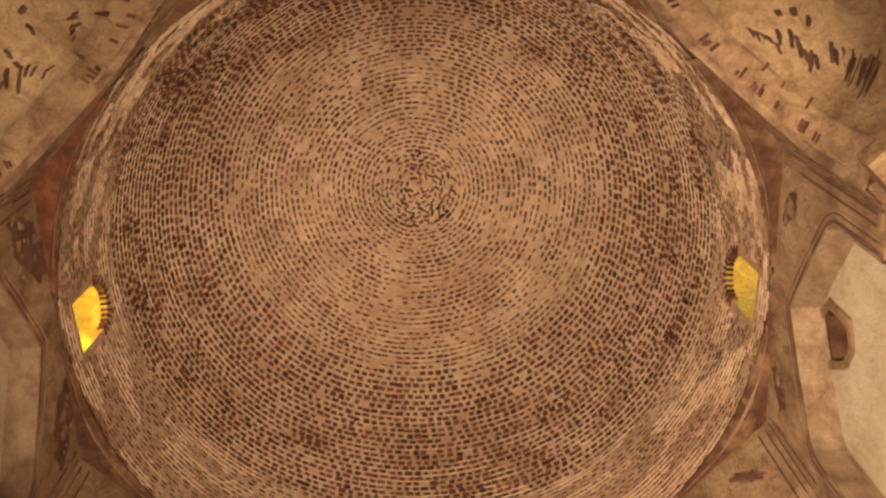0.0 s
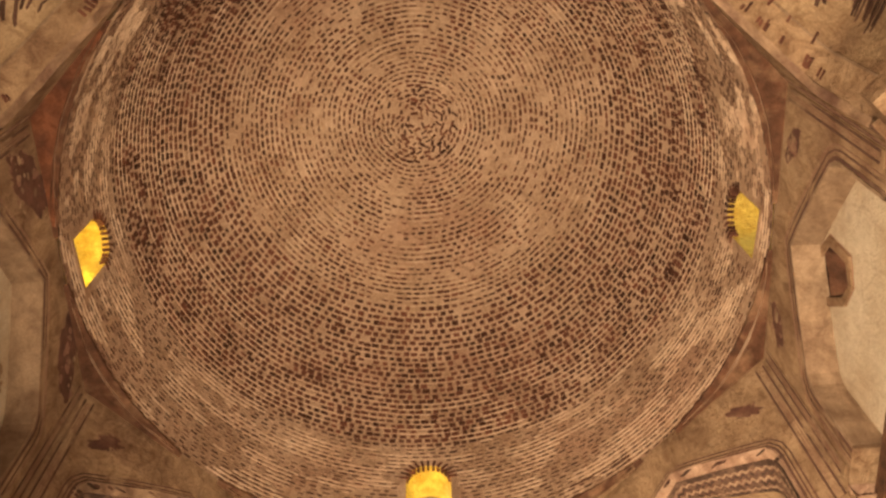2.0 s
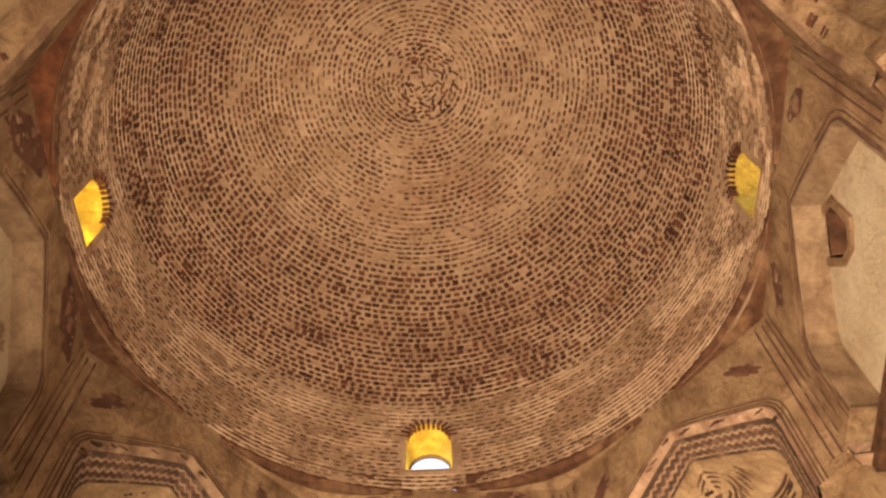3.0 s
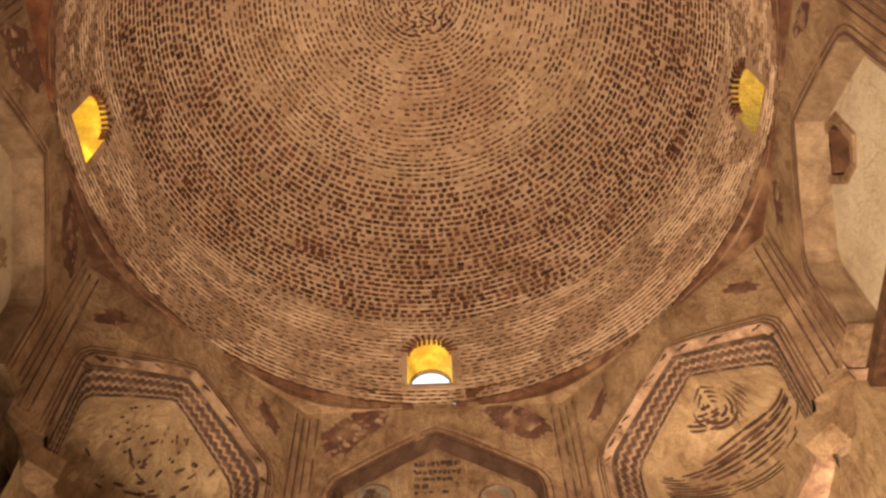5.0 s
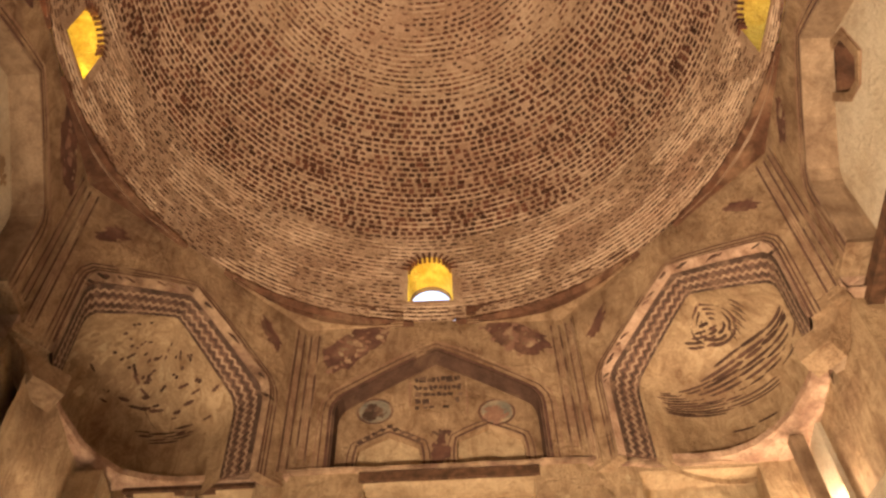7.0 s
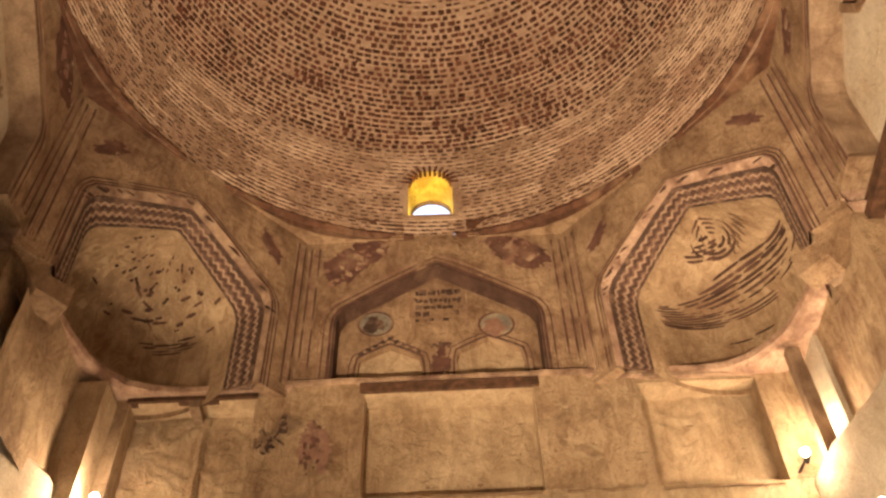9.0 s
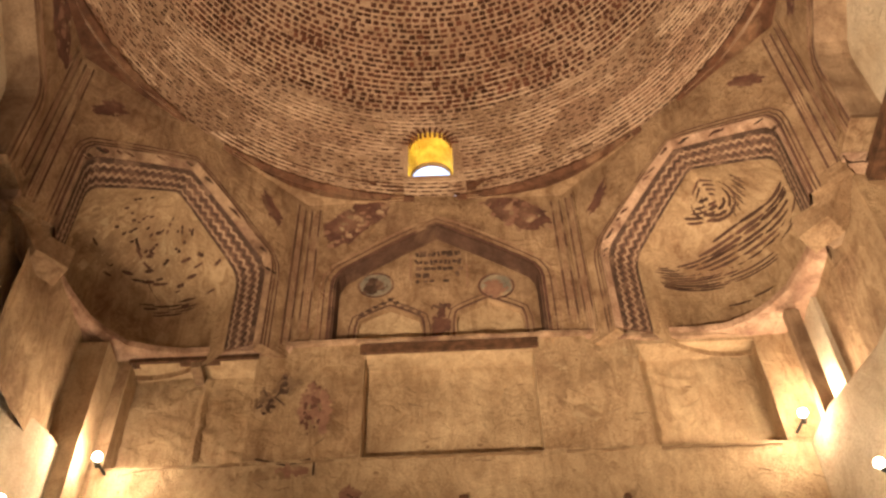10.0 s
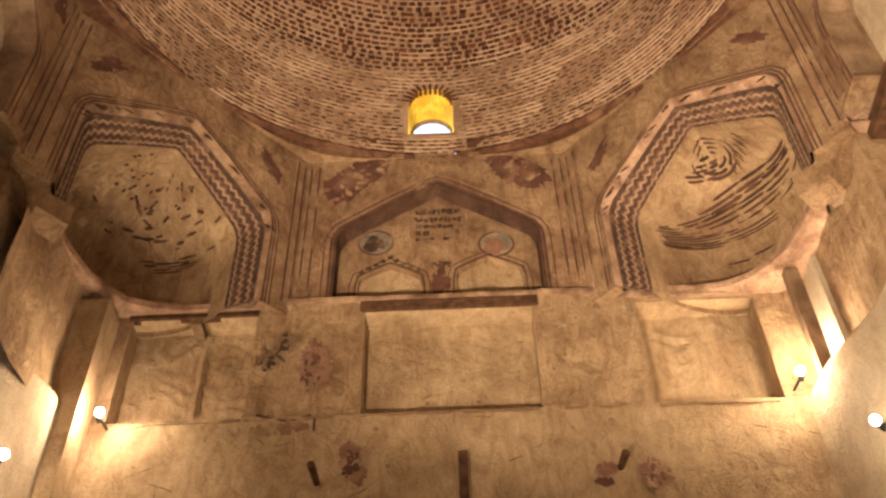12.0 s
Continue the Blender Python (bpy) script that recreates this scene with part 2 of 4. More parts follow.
STEPS = [dome_at(i / 600 * math.pi / 2) for i in range(601)]
ARC = [0.0]
for p, q in zip(STEPS, STEPS[1:]):
    ARC.append(ARC[-1] + math.hypot(q[0] - p[0], q[1] - p[1]))


STEP_R, STEP_Z, ARC = (np.array(v) for v in ([p[0] for p in STEPS], [p[1] for p in STEPS], ARC))


def along(d):
    """Radius, height and the way up the curve, d metres from the springing."""
    (r, r1, r2), (z, z1, z2) = (np.interp((d, d - 0.03, d + 0.03), ARC, v) for v in (STEP_R, STEP_Z))
    k = math.hypot(r2 - r1, z2 - z1) or 1.0
    return float(r), float(z), float((r2 - r1) / k), float((z2 - z1) / k)


def radius_at(z):
    return float(np.interp(z, STEP_Z, STEP_R))


def window_outline():
    pts = [(-WIN_HALF, WIN_BASE), (WIN_HALF, WIN_BASE)]
    for k in range(13):
        a = math.pi * k / 12
        pts.append((WIN_HALF * math.cos(a), WIN_SPRING + WIN_HALF * math.sin(a)))
    return pts


def in_window(az, z, margin=0.0):
    for w, _ in WINDOWS:
        u = (az - w + 180) % 360 - 180
        u = radians(u) * radius_at(z)
        if abs(u) < WIN_HALF + margin and z > WIN_BASE - margin:
            if z < WIN_SPRING or math.hypot(u, z - WIN_SPRING) < WIN_HALF + margin:
                return True
    return False


def shell(extra, name, material, parent):
    """The dome's skin with the openings left free; extra: metres outside the inner face."""
    bm = bmesh.new()
    mid = [10.30, 10.45, 10.6, 10.75, 10.9, 11.05, 11.22]
    zs = [Z_RIM, 10.1, 10.2] + mid + [dome_at(i / 90 * math.pi / 2)[1] for i in range(90) if dome_at(i / 90 * math.pi / 2)[1] > 11.27]
    azs = set(range(-180, 180, 3))
    holes = []
    for w, _ in WINDOWS:
        azs -= {a for a in azs if abs((a - w + 180) % 360 - 180) < 6.5}
        azs |= {w + d for d in (-6.0, -4.0, -2.0, 0.0, 2.0, 4.0, 6.0)}
        holes += [(w + d, w + d + 2.0) for d in (-6.0, -4.0, -2.0, 0.0, 2.0, 4.0)]
    azs = sorted(azs)
    def put(az, z):
        r = radius_at(z) + extra
        return (r * math.sin(radians(az)), r * math.cos(radians(az)), z + extra * (z - Z_RIM) / HD)
    grid = [[bm.verts.new(put(a, z)) for a in azs] for z in zs]
    for i in range(len(zs) - 1):
        for k in range(len(azs)):
            j = (k + 1) % len(azs)
            if zs[i] > 10.29 and zs[i + 1] < 11.23 and any(abs(azs[k] - p) + abs(azs[j] - q) < 0.01 for p, q in holes):
                continue
            bm.faces.new((grid[i][k], grid[i][j], grid[i + 1][j], grid[i + 1][k]))
    crown = bm.verts.new((0, 0, Z_APEX + extra))
    for k in range(len(azs)):
        bm.faces.new((grid[-1][k], grid[-1][(k + 1) % len(azs)], crown))
    for w, _ in WINDOWS:
        rim = []
        ring = window_outline()
        across = [-6.0, -4.0, -2.0, 0.0, 2.0, 4.0, 6.0]
        frame_pts = [(a, 10.30) for a in across] + [(6.0, z) for z in mid[1:]] + [(a, 11.22) for a in across[-2::-1]] + [(-6.0, z) for z in mid[-2:0:-1]]
        hole = [(math.degrees(u / radius_at(z)), z) for u, z in ring]
        tri = geometry.tessellate_polygon([[Vector((a, z * 5, 0)) for a, z in frame_pts], [Vector((a, z * 5, 0)) for a, z in hole]])
        vs = [bm.verts.new(put(w + a, z)) for a, z in frame_pts + hole]
        for t in tri:
            bm.faces.new([vs[i] for i in t])
    bmesh.ops.remove_doubles(bm, verts=bm.verts[:], dist=0.0005)
    ob = part(name, bm, material, parent)
    return ob


dome = thing("dome", "brick dome interior with dark bricks in pale mortar joints", "dome", "structure")
shell(0.0, "mortar_shell", MORTAR, dome)
shell(0.52, "outer_shell", PALE, dome)

# window tunnels through the shell, sills and the ring of brick ends over each head
for w, glow in WINDOWS:
    m = pose(0, 0, 0, 0, 0, -w)
    win = thing("window_opening", "small round-headed window opening glowing yellow in the brick dome", "window", "structure")
    ring = window_outline()
    inner = [(u, math.sqrt(max(radius_at(z) ** 2 - u * u, 0)) - 0.004, z) for u, z in ring]
    outer = [(u, math.sqrt(max((radius_at(z) + 0.53) ** 2 - u * u, 0)), z + 0.53 * (z - Z_RIM) / HD) for u, z in ring]
    middle = [tuple((a + b) / 2 for a, b in zip(p, q)) for p, q in zip(inner, outer)]
    part("reveal", loft([inner, middle, outer], m, closed=True), GLOW_PLASTER, win)
    head = [(u, y - 0.01, z) for u, y, z in outer[2:]]
    part("outer_head", loft([head, [(u * 0.96, y, z - 0.014) for u, y, z in head], [(u * 0.96, y + 0.06, z - 0.012) for u, y, z in head]], m), SOOTY, win)
    for k in range(13):
        a = math.pi * (k + 0.5) / 13
        bm = bmesh.new()
        u, z = (WIN_HALF + 0.03) * math.cos(a), WIN_SPRING + (WIN_HALF + 0.03) * math.sin(a)
        y = math.sqrt(radius_at(z) ** 2 - u * u)
        box(bm, m @ Matrix.Translation((u, y, z)) @ pose(0, 0, 0, 0, -math.degrees(a), 0), -0.055, 0.05, -0.014, 0.06, -0.014, 0.014)
        part("brick", bm, BRICK, win)

# ---- rim: corner soffits between the round dome and the eight-sided zone ----
R8 = R + 0.012
H8 = R8 * math.tan(math.pi / 8)
rim = thing("dome_rim", "uneven brick rim with reddish corner soffits", "cornice", "structure")
FLARE = [0.11, 0.07, 0.03, 0.03, 0.03, 0.03, 0.06, 0.11]
for k in range(8):
    a0 = k * 45
    bm = bmesh.new()
    pts = [(H8, R8 + 0.03), (0.35, R8 + 0.03)]
    n = 14
    arcpts = []
    for i in range(n + 1):
        a = radians(6 + (45 - 12) * i / n)
        rr = R - 0.012 + FLARE[k] * math.sin(math.pi * i / n) ** 1.3 + 0.012 * noise.noise(Vector((k * 3.1, i * 0.9, 0)))
        arcpts.append((rr * math.sin(a), rr * math.cos(a)))
    corner = (R8 / math.cos(math.pi / 8) * math.sin(math.pi / 8) * 1.02, R8 / math.cos(math.pi / 8) * math.cos(math.pi / 8) * 1.02)
    poly = arcpts + [((R8 + .05) * math.sin(radians(39)) / math.cos(radians(6)), (R8 + .05) * math.cos(radians(39)) / math.cos(radians(6))), corner, ((R8 + .05) * math.sin(radians(6)) / math.cos(radians(6)), (R8 + .05) * math.cos(radians(6)) / math.cos(radians(6)))]
    m = pose(0, 0, 0, 0, 0, -a0)
    tri = geometry.tessellate_polygon([[Vector((x, y, 0)) for x, y in poly]])
    lo = [bm.verts.new(m @ Vector((x, y, Z_RIM - 0.045 + 0.012 * noise.noise(Vector((x * 3, y * 3, k)))))) for x, y in poly]
    hi = [bm.verts.new(m @ Vector((x, y, Z_RIM + 0.05))) for x, y in poly]
    for t in tri:
        bm.faces.new([lo[i] for i in t])
        bm.faces.new([hi[i] for i in t])
    for i in range(len(poly)):
        j = (i + 1) % len(poly)
        bm.faces.new((lo[i], lo[j], hi[j], hi[i]))
    part("soffit", bm, {0: PLASTER, 7: PLASTER, 5: SOFFIT}.get(k, EDGE), rim)
    # mortar fillet from the dome's foot to the soffit's edge
    up = []
    for x, y in arcpts:
        a = math.atan2(x, y)
        up.append((radius_at(10.22) * 0.998 * math.sin(a), radius_at(10.22) * 0.998 * math.cos(a), 10.22))
    part("fillet", loft([up, [((x + u[0]) / 2 * 1.001, (y + u[1]) / 2 * 1.001, 10.08) for (x, y), u in zip(arcpts, up)], [(x, y, Z_RIM - 0.06) for x, y in arcpts], [(x * 1.004, y * 1.004, Z_RIM + 0.02) for x, y in arcpts]], m), EDGE if k in (0, 7) else MORTAR, rim)

# broken brick edge that hangs below the dome's foot, its shadow line coloured in
for a0, a1 in [(k * 45 + 4, k * 45 + 41) for k in range(8)]:
    loops = []
    for i in range((a1 - a0) * 2 + 1):
        az = a0 + i / 2
        n1, n2 = noise.noise(Vector((az * 0.33, 1.5, 0))), noise.noise(Vector((az * 0.9, 7.1, 0)))
        e = min(1.0, (az - a0) / 5, (a1 - az) / 5)
        th = max(0.003, e * (0.014 + 0.030 * n1 + 0.012 * n2))
        r0 = R - 0.010 - e * (0.012 + 0.012 * n2)
        a = radians(az)
        loops.append([(r * math.sin(a), r * math.cos(a), z) for r, z in ((R + 0.004, Z_RIM + 0.012 + th), (r0, Z_RIM + 0.008 + th * 0.8), (r0 - 0.004, Z_RIM - 0.02 - 0.02 * n1), (R + 0.03, Z_RIM - 0.052))])
    part("broken_edge_shadow", loft(loops, Matrix()), EDGE, rim)

# ---- arch zone: eight sides ----
SHOULDER, TOP = 8.80, 9.56


def lines(side, m, outline, offsets, width=0.02, w=0.0, material=None):
    for d in offsets:
        part("painted_line", ribbon(grown(outline, d), width, flat(m, w)), material or RED, side)


def spandrel(side, m, half, shoulder, top, base, depth):
    """The wall round an arched opening that is open at its foot."""
    o = arch(half, base, shoulder, top, 7)
    outline = [(-H8, base), (-H8, Z_RIM + 0.02), (H8, Z_RIM + 0.02), (H8, base)] + o[::-1]
    part("spandrel", slab(outline, [], 0, depth, m), PLASTER, side)
    return o


def pilasters(side, m, foot):
    """Two narrow raised strips with painted borders at the ends of a side."""
    for s in (-1, 1):
        c = s * (H8 - 0.085)
        z1 = Z_RIM - 0.10
        bm = slab([(c - 0.062, foot), (c + 0.062, foot), (c + 0.062, z1), (c - 0.062, z1)], [], -0.012, 0.002, m)
        strip = part("pilaster", bm, PLASTER, side)
        e = 0.042
        loop = [(c - e, z1 - 0.05), (c - e, foot + 0.06), (c + e, foot + 0.06), (c + e, z1 - 0.05)]
        part("painted_border", ribbon(loop, 0.019, flat(m, -0.012)), RED, strip)
        part("painted_border", ribbon([(c - 0.012, z1 - 0.10), (c - 0.012, foot + 0.11), (c + 0.012, foot + 0.11), (c + 0.012, z1 - 0.10)], 0.008, flat(m, -0.012)), FADED, strip)


def mural(side, m, seed, w=0.0, size=1.0):
    rnd = random.Random(seed)
    for s, u, z, ln, wd, angle in ((-1, -0.83, 9.66, 0.42, 0.20, 44), (1, 0.84, 9.69, 0.39, 0.19, -37)):
        ln, wd = ln * size, wd * size
        face = turned(flat(m, w), u, z, angle)
        part("leaf_painting", blot(u, z, ln, wd, face, seed + s, rough=0.28), MURAL, side)
        part("leaf_painting", blot(u + 0.03, z + 0.01, ln * 0.8, wd * 0.9, turned(flat(m, w - 0.002), u, z, angle + 9), seed + s + 9, rough=0.7), MURAL, side)
        part("faded_painting", flaked(u, z, ln * 1.15, wd * 1.4, turned(flat(m, w - 0.005), u, z, angle), int(seed * 10) + s, 34, 0.04), FADED, side)
        part("faded_painting", flaked(u, z, ln * 0.8, wd * 0.8, turned(flat(m, w - 0.008), u, z, angle), int(seed * 10) + s + 50, 9, 0.035), SOOTY, side)


def main_side(az):
    m = on(az, R8)
    side = thing("arch_side", "painted plaster wall with a blind pointed arch", "wall", "structure")
    o = spandrel(side, m, 1.0, SHOULDER, TOP, Z_CORN, 0.27)
    inner = arch(0.97, Z_CORN, SHOULDER - 0.01, TOP - 0.04, 7)
    part("intrados", loft([[(u, -0.006, z) for u, z in o], [(u, -0.006, z) for u, z in inner], [(u * 0.985, 0.27, z - 0.01) for u, z in inner]], m), REDBAND if az == 0 else REVEAL, side)
    lines(side, m, o, (0.02,), 0.03)
    lines(side, m, o, (0.085,), 0.014)
    lines(side, m, o, (0.125,), 0.008, material=FADED)
    pilasters(side, m, Z_CORN + 0.06)
    mural(side, m, az * 0.13 + 5, size=0.5 if az == 90 else 1.0)
    return m, side


def tympanum_far(m, side):
    """The back of the blind arch over the centre panel: two small arched panels, roundels, an inscription."""
    w, m = 0.17, m @ Matrix.Translation((0, 0, -0.08))
    subs = [(-0.465, 0.30, 8.62), (0.485, 0.315, 8.68)]
    holes = []
    for c, h, top_z in subs:
        holes.append([(u + c, z) for u, z in arch(h, 8.06, top_z - 0.26, top_z, 4)])
    t = part("tympanum", slab([(-1.0, Z_CORN + 0.07), (1.0, Z_CORN + 0.07), (1.0, 9.7), (-1.0, 9.7)], holes, w, w + 0.09, m, back=False), PLASTER, side)
    part("panel_ground", box(bmesh.new(), m, -1.0, 1.0, w + 0.06, w + 0.12, Z_CORN, 9.0), PALE, side)
    for (c, h, top_z), hole in zip(subs, holes):
        part("painted_line", ribbon(grown(hole, 0.03), 0.022, flat(m, w)), RED, t)
        part("painted_line", ribbon(grown(hole, 0.085), 0.012, flat(m, w)), RED, t)
    rnd = random.Random(3)
    for k in range(9):
        part("painted_spot", blot(-0.465 + 0.30 * (k / 4 - 1) * 0.9, 8.50 + 0.20 * (1 - abs(k / 4 - 1)) + 0.02, 0.03, 0.025, flat(m, w - 0.004), 40 + k), BLACK, t)
    # roundels
    for u, z, mt in ((-0.61, 8.94, 0), (0.57, 8.86, 1)):
        circle = [(u + 0.17 * math.cos(a * math.pi / 12), z + 0.17 * math.sin(a * math.pi / 12)) for a in range(25)]
        part("roundel_ground", blot(u, z, 0.155, 0.155, flat(m, w + 0.002), u * 3, rough=0.1), GREY, t)
        part("roundel_ring", ribbon(circle, 0.02, flat(m, w)), RED, t)
        part("roundel_paint", flaked(u - 0.02, z - 0.03, 0.12, 0.12, flat(m, w), int(u * 90), 60, 0.04), (BLACK, FADED)[mt], t)
        part("roundel_paint", blot(u + 0.06, z + 0.05, 0.06, 0.07, flat(m, w - 0.003), u * 5), GREY, t)
    # inscription: rows of short bars, not readable
    rnd = random.Random(8)
    for row, (z, h) in enumerate(((9.37, 0.12), (9.245, 0.09), (9.15, 0.07), (9.05, 0.085), (8.96, 0.05))):
        u = -0.22
        while u < 0.24:
            wd = rnd.uniform(0.02, 0.07)
            if rnd.random() < (1.0, 0.9, 0.85, 0.8, 0.6)[row]:
                a = rnd.uniform(-0.01, 0.01)
                part("writing_bar", ribbon([(u, z + a), (u + wd, z + a + rnd.uniform(-0.012, 0.012))], h * rnd.uniform(0.45, 0.95), flat(m, w)), BLACK, t)
            u += wd + rnd.uniform(0.005, 0.02)
    for du in (-0.27, 0.29):
        part("painted_line", ribbon([(du, 8.86), (du, 9.36)], 0.012, flat(m, w)), FADED, t)
    # vase motif between the small arches
    part("vase_painting", flaked(0.015, 8.33, 0.075, 0.22, flat(m, w), 21, 110, 0.045), MURAL, t)
    part("vase_painting", flaked(0.015, 8.60, 0.10, 0.05, flat(m, w), 23, 30, 0.03), RED, t)


def tympanum_plain(m, side, az):
    w = 0.26
    holes = []
    if az == 90:
        c = (-0.16, 9.18)
        holes = [[(-0.43, 9.27), (-0.27, 8.93), (-0.10, 8.84), (0.10, 8.94), (0.11, 9.34), (-0.05, 9.49), (-0.27, 9.48)]]
    t = part("tympanum", slab([(-1.3, 7.82), (1.3, 7.82), (1.3, 9.7), (-1.3, 9.7)], holes, w, w + 0.30, m, back=False), WHITEWASH, side)
    if holes:
        # near-black back and slot, brown lining: the niche's shade and soot as colour
        part("niche_back", box(bmesh.new(), m, c[0] - 0.4, c[0] + 0.4, w + 0.19, w + 0.25, 8.5, 9.6), DARK, side)
        part("niche_lining", rough_up(loft([[(c[0] + (u - c[0]) * k, w + d, c[1] + (z - c[1]) * k) for u, z in holes[0]] for k, d in ((0.985, 0.01), (0.86, 0.10), (0.66, 0.2))], m, closed=True), 0.012, 6), EDGE, side)
        part("niche_shade_slot", rough_up(slab([(-0.30, 9.30), (-0.20, 9.02), (-0.08, 8.96), (-0.10, 9.26), (-0.18, 9.40)], [], w + 0.178, w + 0.2, m), 0.01, 7), DARK, side)
        ring2 = holes[0] + holes[0][:2]
        part("niche_border", rough_up(ribbon(ring2, 0.075, flat(m, w), thick=0.022), 0.008, 8), PLASTER, t)
        part("niche_outline", ribbon([(c[0] + (u - c[0]) * 1.16, c[1] + (z - c[1]) * 1.14) for u, z in ring2], 0.014, flat(m, w)), FADED, t)
    part("lintel_beam", rough_up(box(bmesh.new(), m, -1.55, 1.55, 0.17, w + 0.09, 7.70, 7.84), 0.01), WOOD, side)
    rnd = random.Random(az + 2)
    for k in range(3 if az != 90 else 0):
        part("stain", flaked(rnd.uniform(-0.6, 0.6), rnd.uniform(8.1, 9.2), 0.25, 0.25, flat(m, w), k + az, 40, 0.05), STAIN_SHADE, t)


def shape(z, half, base, shoulder, top_z):
    """Half the width of an arch at height z."""
    return float(np.interp(z, [base, shoulder - 0.10, shoulder, shoulder + 0.10, top_z], [half, half, half * 0.985, half * 0.93, 0.0]))


def squinch(az):
    m = on(az, R8)
    side = thing("squinch", "painted corner squinch with zigzag bands round a scarred half dome", "squinch", "structure")
    foot = 7.74
    o = spandrel(side, m, 1.0, SHOULDER, TOP - 0.06, foot, 0.10)
    lines(side, m, o, (0.004,), 0.034)
    lines(side, m, o, (0.045, 0.085), 0.014)
    pilasters(side, m, foot + 0.05)
    a1 = arch(1.0, foot, SHOULDER, TOP - 0.06, 7)
    a2 = arch(0.955, foot - 0.02, SHOULDER - 0.09, TOP - 0.155, 7)
    a3 = arch(0.80, foot - 0.06, SHOULDER - 0.20, TOP - 0.28, 7)
    # paler plaster at az 45 also paints the lamp's light on that moulding
    part("pale_moulding", rough_up(loft([[(u, -0.012, z) for u, z in a1], [(u * 0.985, -0.03, z - 0.015) for u, z in a1], [(u, 0.03, z) for u, z in a2]], m), 0.010, 5), PINK if az == 45 else MOULDING, side)
    if abs(az) < 90:
        rnd = random.Random(az)
        for k in range(16):
            i = rnd.randrange(1, len(a1) - 2)
            f = rnd.random()
            u1, z1 = a1[i][0] + (a1[i + 1][0] - a1[i][0]) * f, a1[i][1] + (a1[i + 1][1] - a1[i][1]) * f
            part("plaster_loss", blot(u1 * 0.975, z1 - 0.05, rnd.uniform(0.03, 0.08), rnd.uniform(0.012, 0.026), flat(m, -0.016), k + az, n=14, rough=0.7), RED if k % 3 else BLACK, side)
    bands = part("zigzag_band", loft([[(u, 0.03, z) for u, z in a2], [(u, 0.24, z) for u, z in a3]], m), ZIGZAG if abs(az) < 90 else PLASTER, side)
    for sd in (-1, 1):
        # broken plaster at the feet of the band
        if sd * az * (1 if abs(az) < 90 else -1) > 0:
            fill = [(sd * 0.83, foot - 0.14), (sd * 1.36, foot - 0.14), (sd * 1.36, foot + 0.55), (sd * 0.83, foot + 0.55)]
            part("jamb_backing", slab(fill, [], 0.26, 0.5, m), REVEAL, side)
            fill = [(sd * 0.75, foot - 0.27), (sd * 1.02, foot - 0.25), (sd * 1.20, foot - 0.06), (sd * 1.30, foot + 0.0), (sd * 1.30, foot + 0.13), (sd * 0.99, foot + 0.13), (sd * 0.96, foot - 0.05), (sd * 0.75, foot - 0.05)]
            part("jamb_backing", rough_up(slab(fill, [], 0.06, 0.30, m), 0.006, 6), PLASTER, side)
        if abs(az) < 90:
            u0, z0 = (-0.93, 9.48) if sd < 0 else (0.90, 9.52)
            face = turned(flat(m), u0, z0, sd * -50)
            part("leaf_painting", blot(u0, z0, 0.19, 0.075, face, az + sd, rough=0.6), MURAL, side)
            part("faded_painting", flaked(u0, z0, 0.2, 0.10, turned(flat(m, -0.003), u0, z0, sd * -50), az + sd * 3, 14, 0.03), MURAL, side)
    # zigzag ribbons run along the band
    lens = [0.0]
    for p, q in zip(a2, a2[1:]):
        lens.append(lens[-1] + math.hypot(q[0] - p[0], q[1] - p[1]))

    def across(s, t, lift):
        u2, z2 = np.interp(s, lens, [p[0] for p in a2]), np.interp(s, lens, [p[1] for p in a2])
        u3, z3 = np.interp(s, lens, [p[0] for p in a3]), np.interp(s, lens, [p[1] for p in a3])
        f = t / 0.30
        u, w, z = u2 + (u3 - u2) * f, 0.03 + 0.21 * f, z2 + (z3 - z2) * f
        k = 1 - lift * 1.2
        return m @ Vector((u * k, w - lift, foot + (z - foot) * k))

    total = lens[-1]
    n = int(total / 0.045)
    if abs(az) < 90:
        for t0, material, amp, wd in ((0.075, LIGHTLINE, 0.016, 0.022), (0.12, BLACK, 0.018, 0.026), (0.175, LIGHTLINE, 0.018, 0.024), (0.22, BLACK, 0.018, 0.026), (0.262, LIGHTLINE, 0.010, 0.016)):
            pts = [(total * (i + 0.5) / n, t0 + (amp if i % 2 else -amp)) for i in range(n)]
            part("zigzag_line", ribbon(pts, wd, across), material, bands)
        part("dark_line", ribbon([(total * (i + 0.5) / 60, 0.03) for i in range(60)], 0.05, across), BLACK, bands)
        part("dark_line", ribbon([(total * (i + 0.5) / 60, 0.292) for i in range(60)], 0.026, across), BLACK, bands)
    else:
        # the plaster has come away from the brick ends here
        rnd = random.Random(az)
        for k in range(60):
            s0 = rnd.uniform(0.05, 0.95) * total
            if noise.noise(Vector((s0 * 2.2, az, 0))) > -0.05:
                t0 = rnd.choice((0.04, 0.05, 0.24))
                part("brick_scar", ribbon([(s0, t0), (s0 + rnd.uniform(-0.01, 0.01), t0 + rnd.uniform(0.05, 0.11))], rnd.uniform(0.018, 0.03), across, thick=0.007), BRICK, bands)
        part("dark_line", ribbon([(total * (i + 0.5) / 60, 0.292) for i in range(60)], 0.02, across), REVEAL, bands)
    # half dome
    base_z, top_z, w0, dep = foot - 0.06, TOP - 0.28, 0.24, 0.98
    n, k_n = 18, 24

    def conch(z, phi, lift=0.0):
        h = shape(z, 0.80, base_z, SHOULDER - 0.20, top_z)
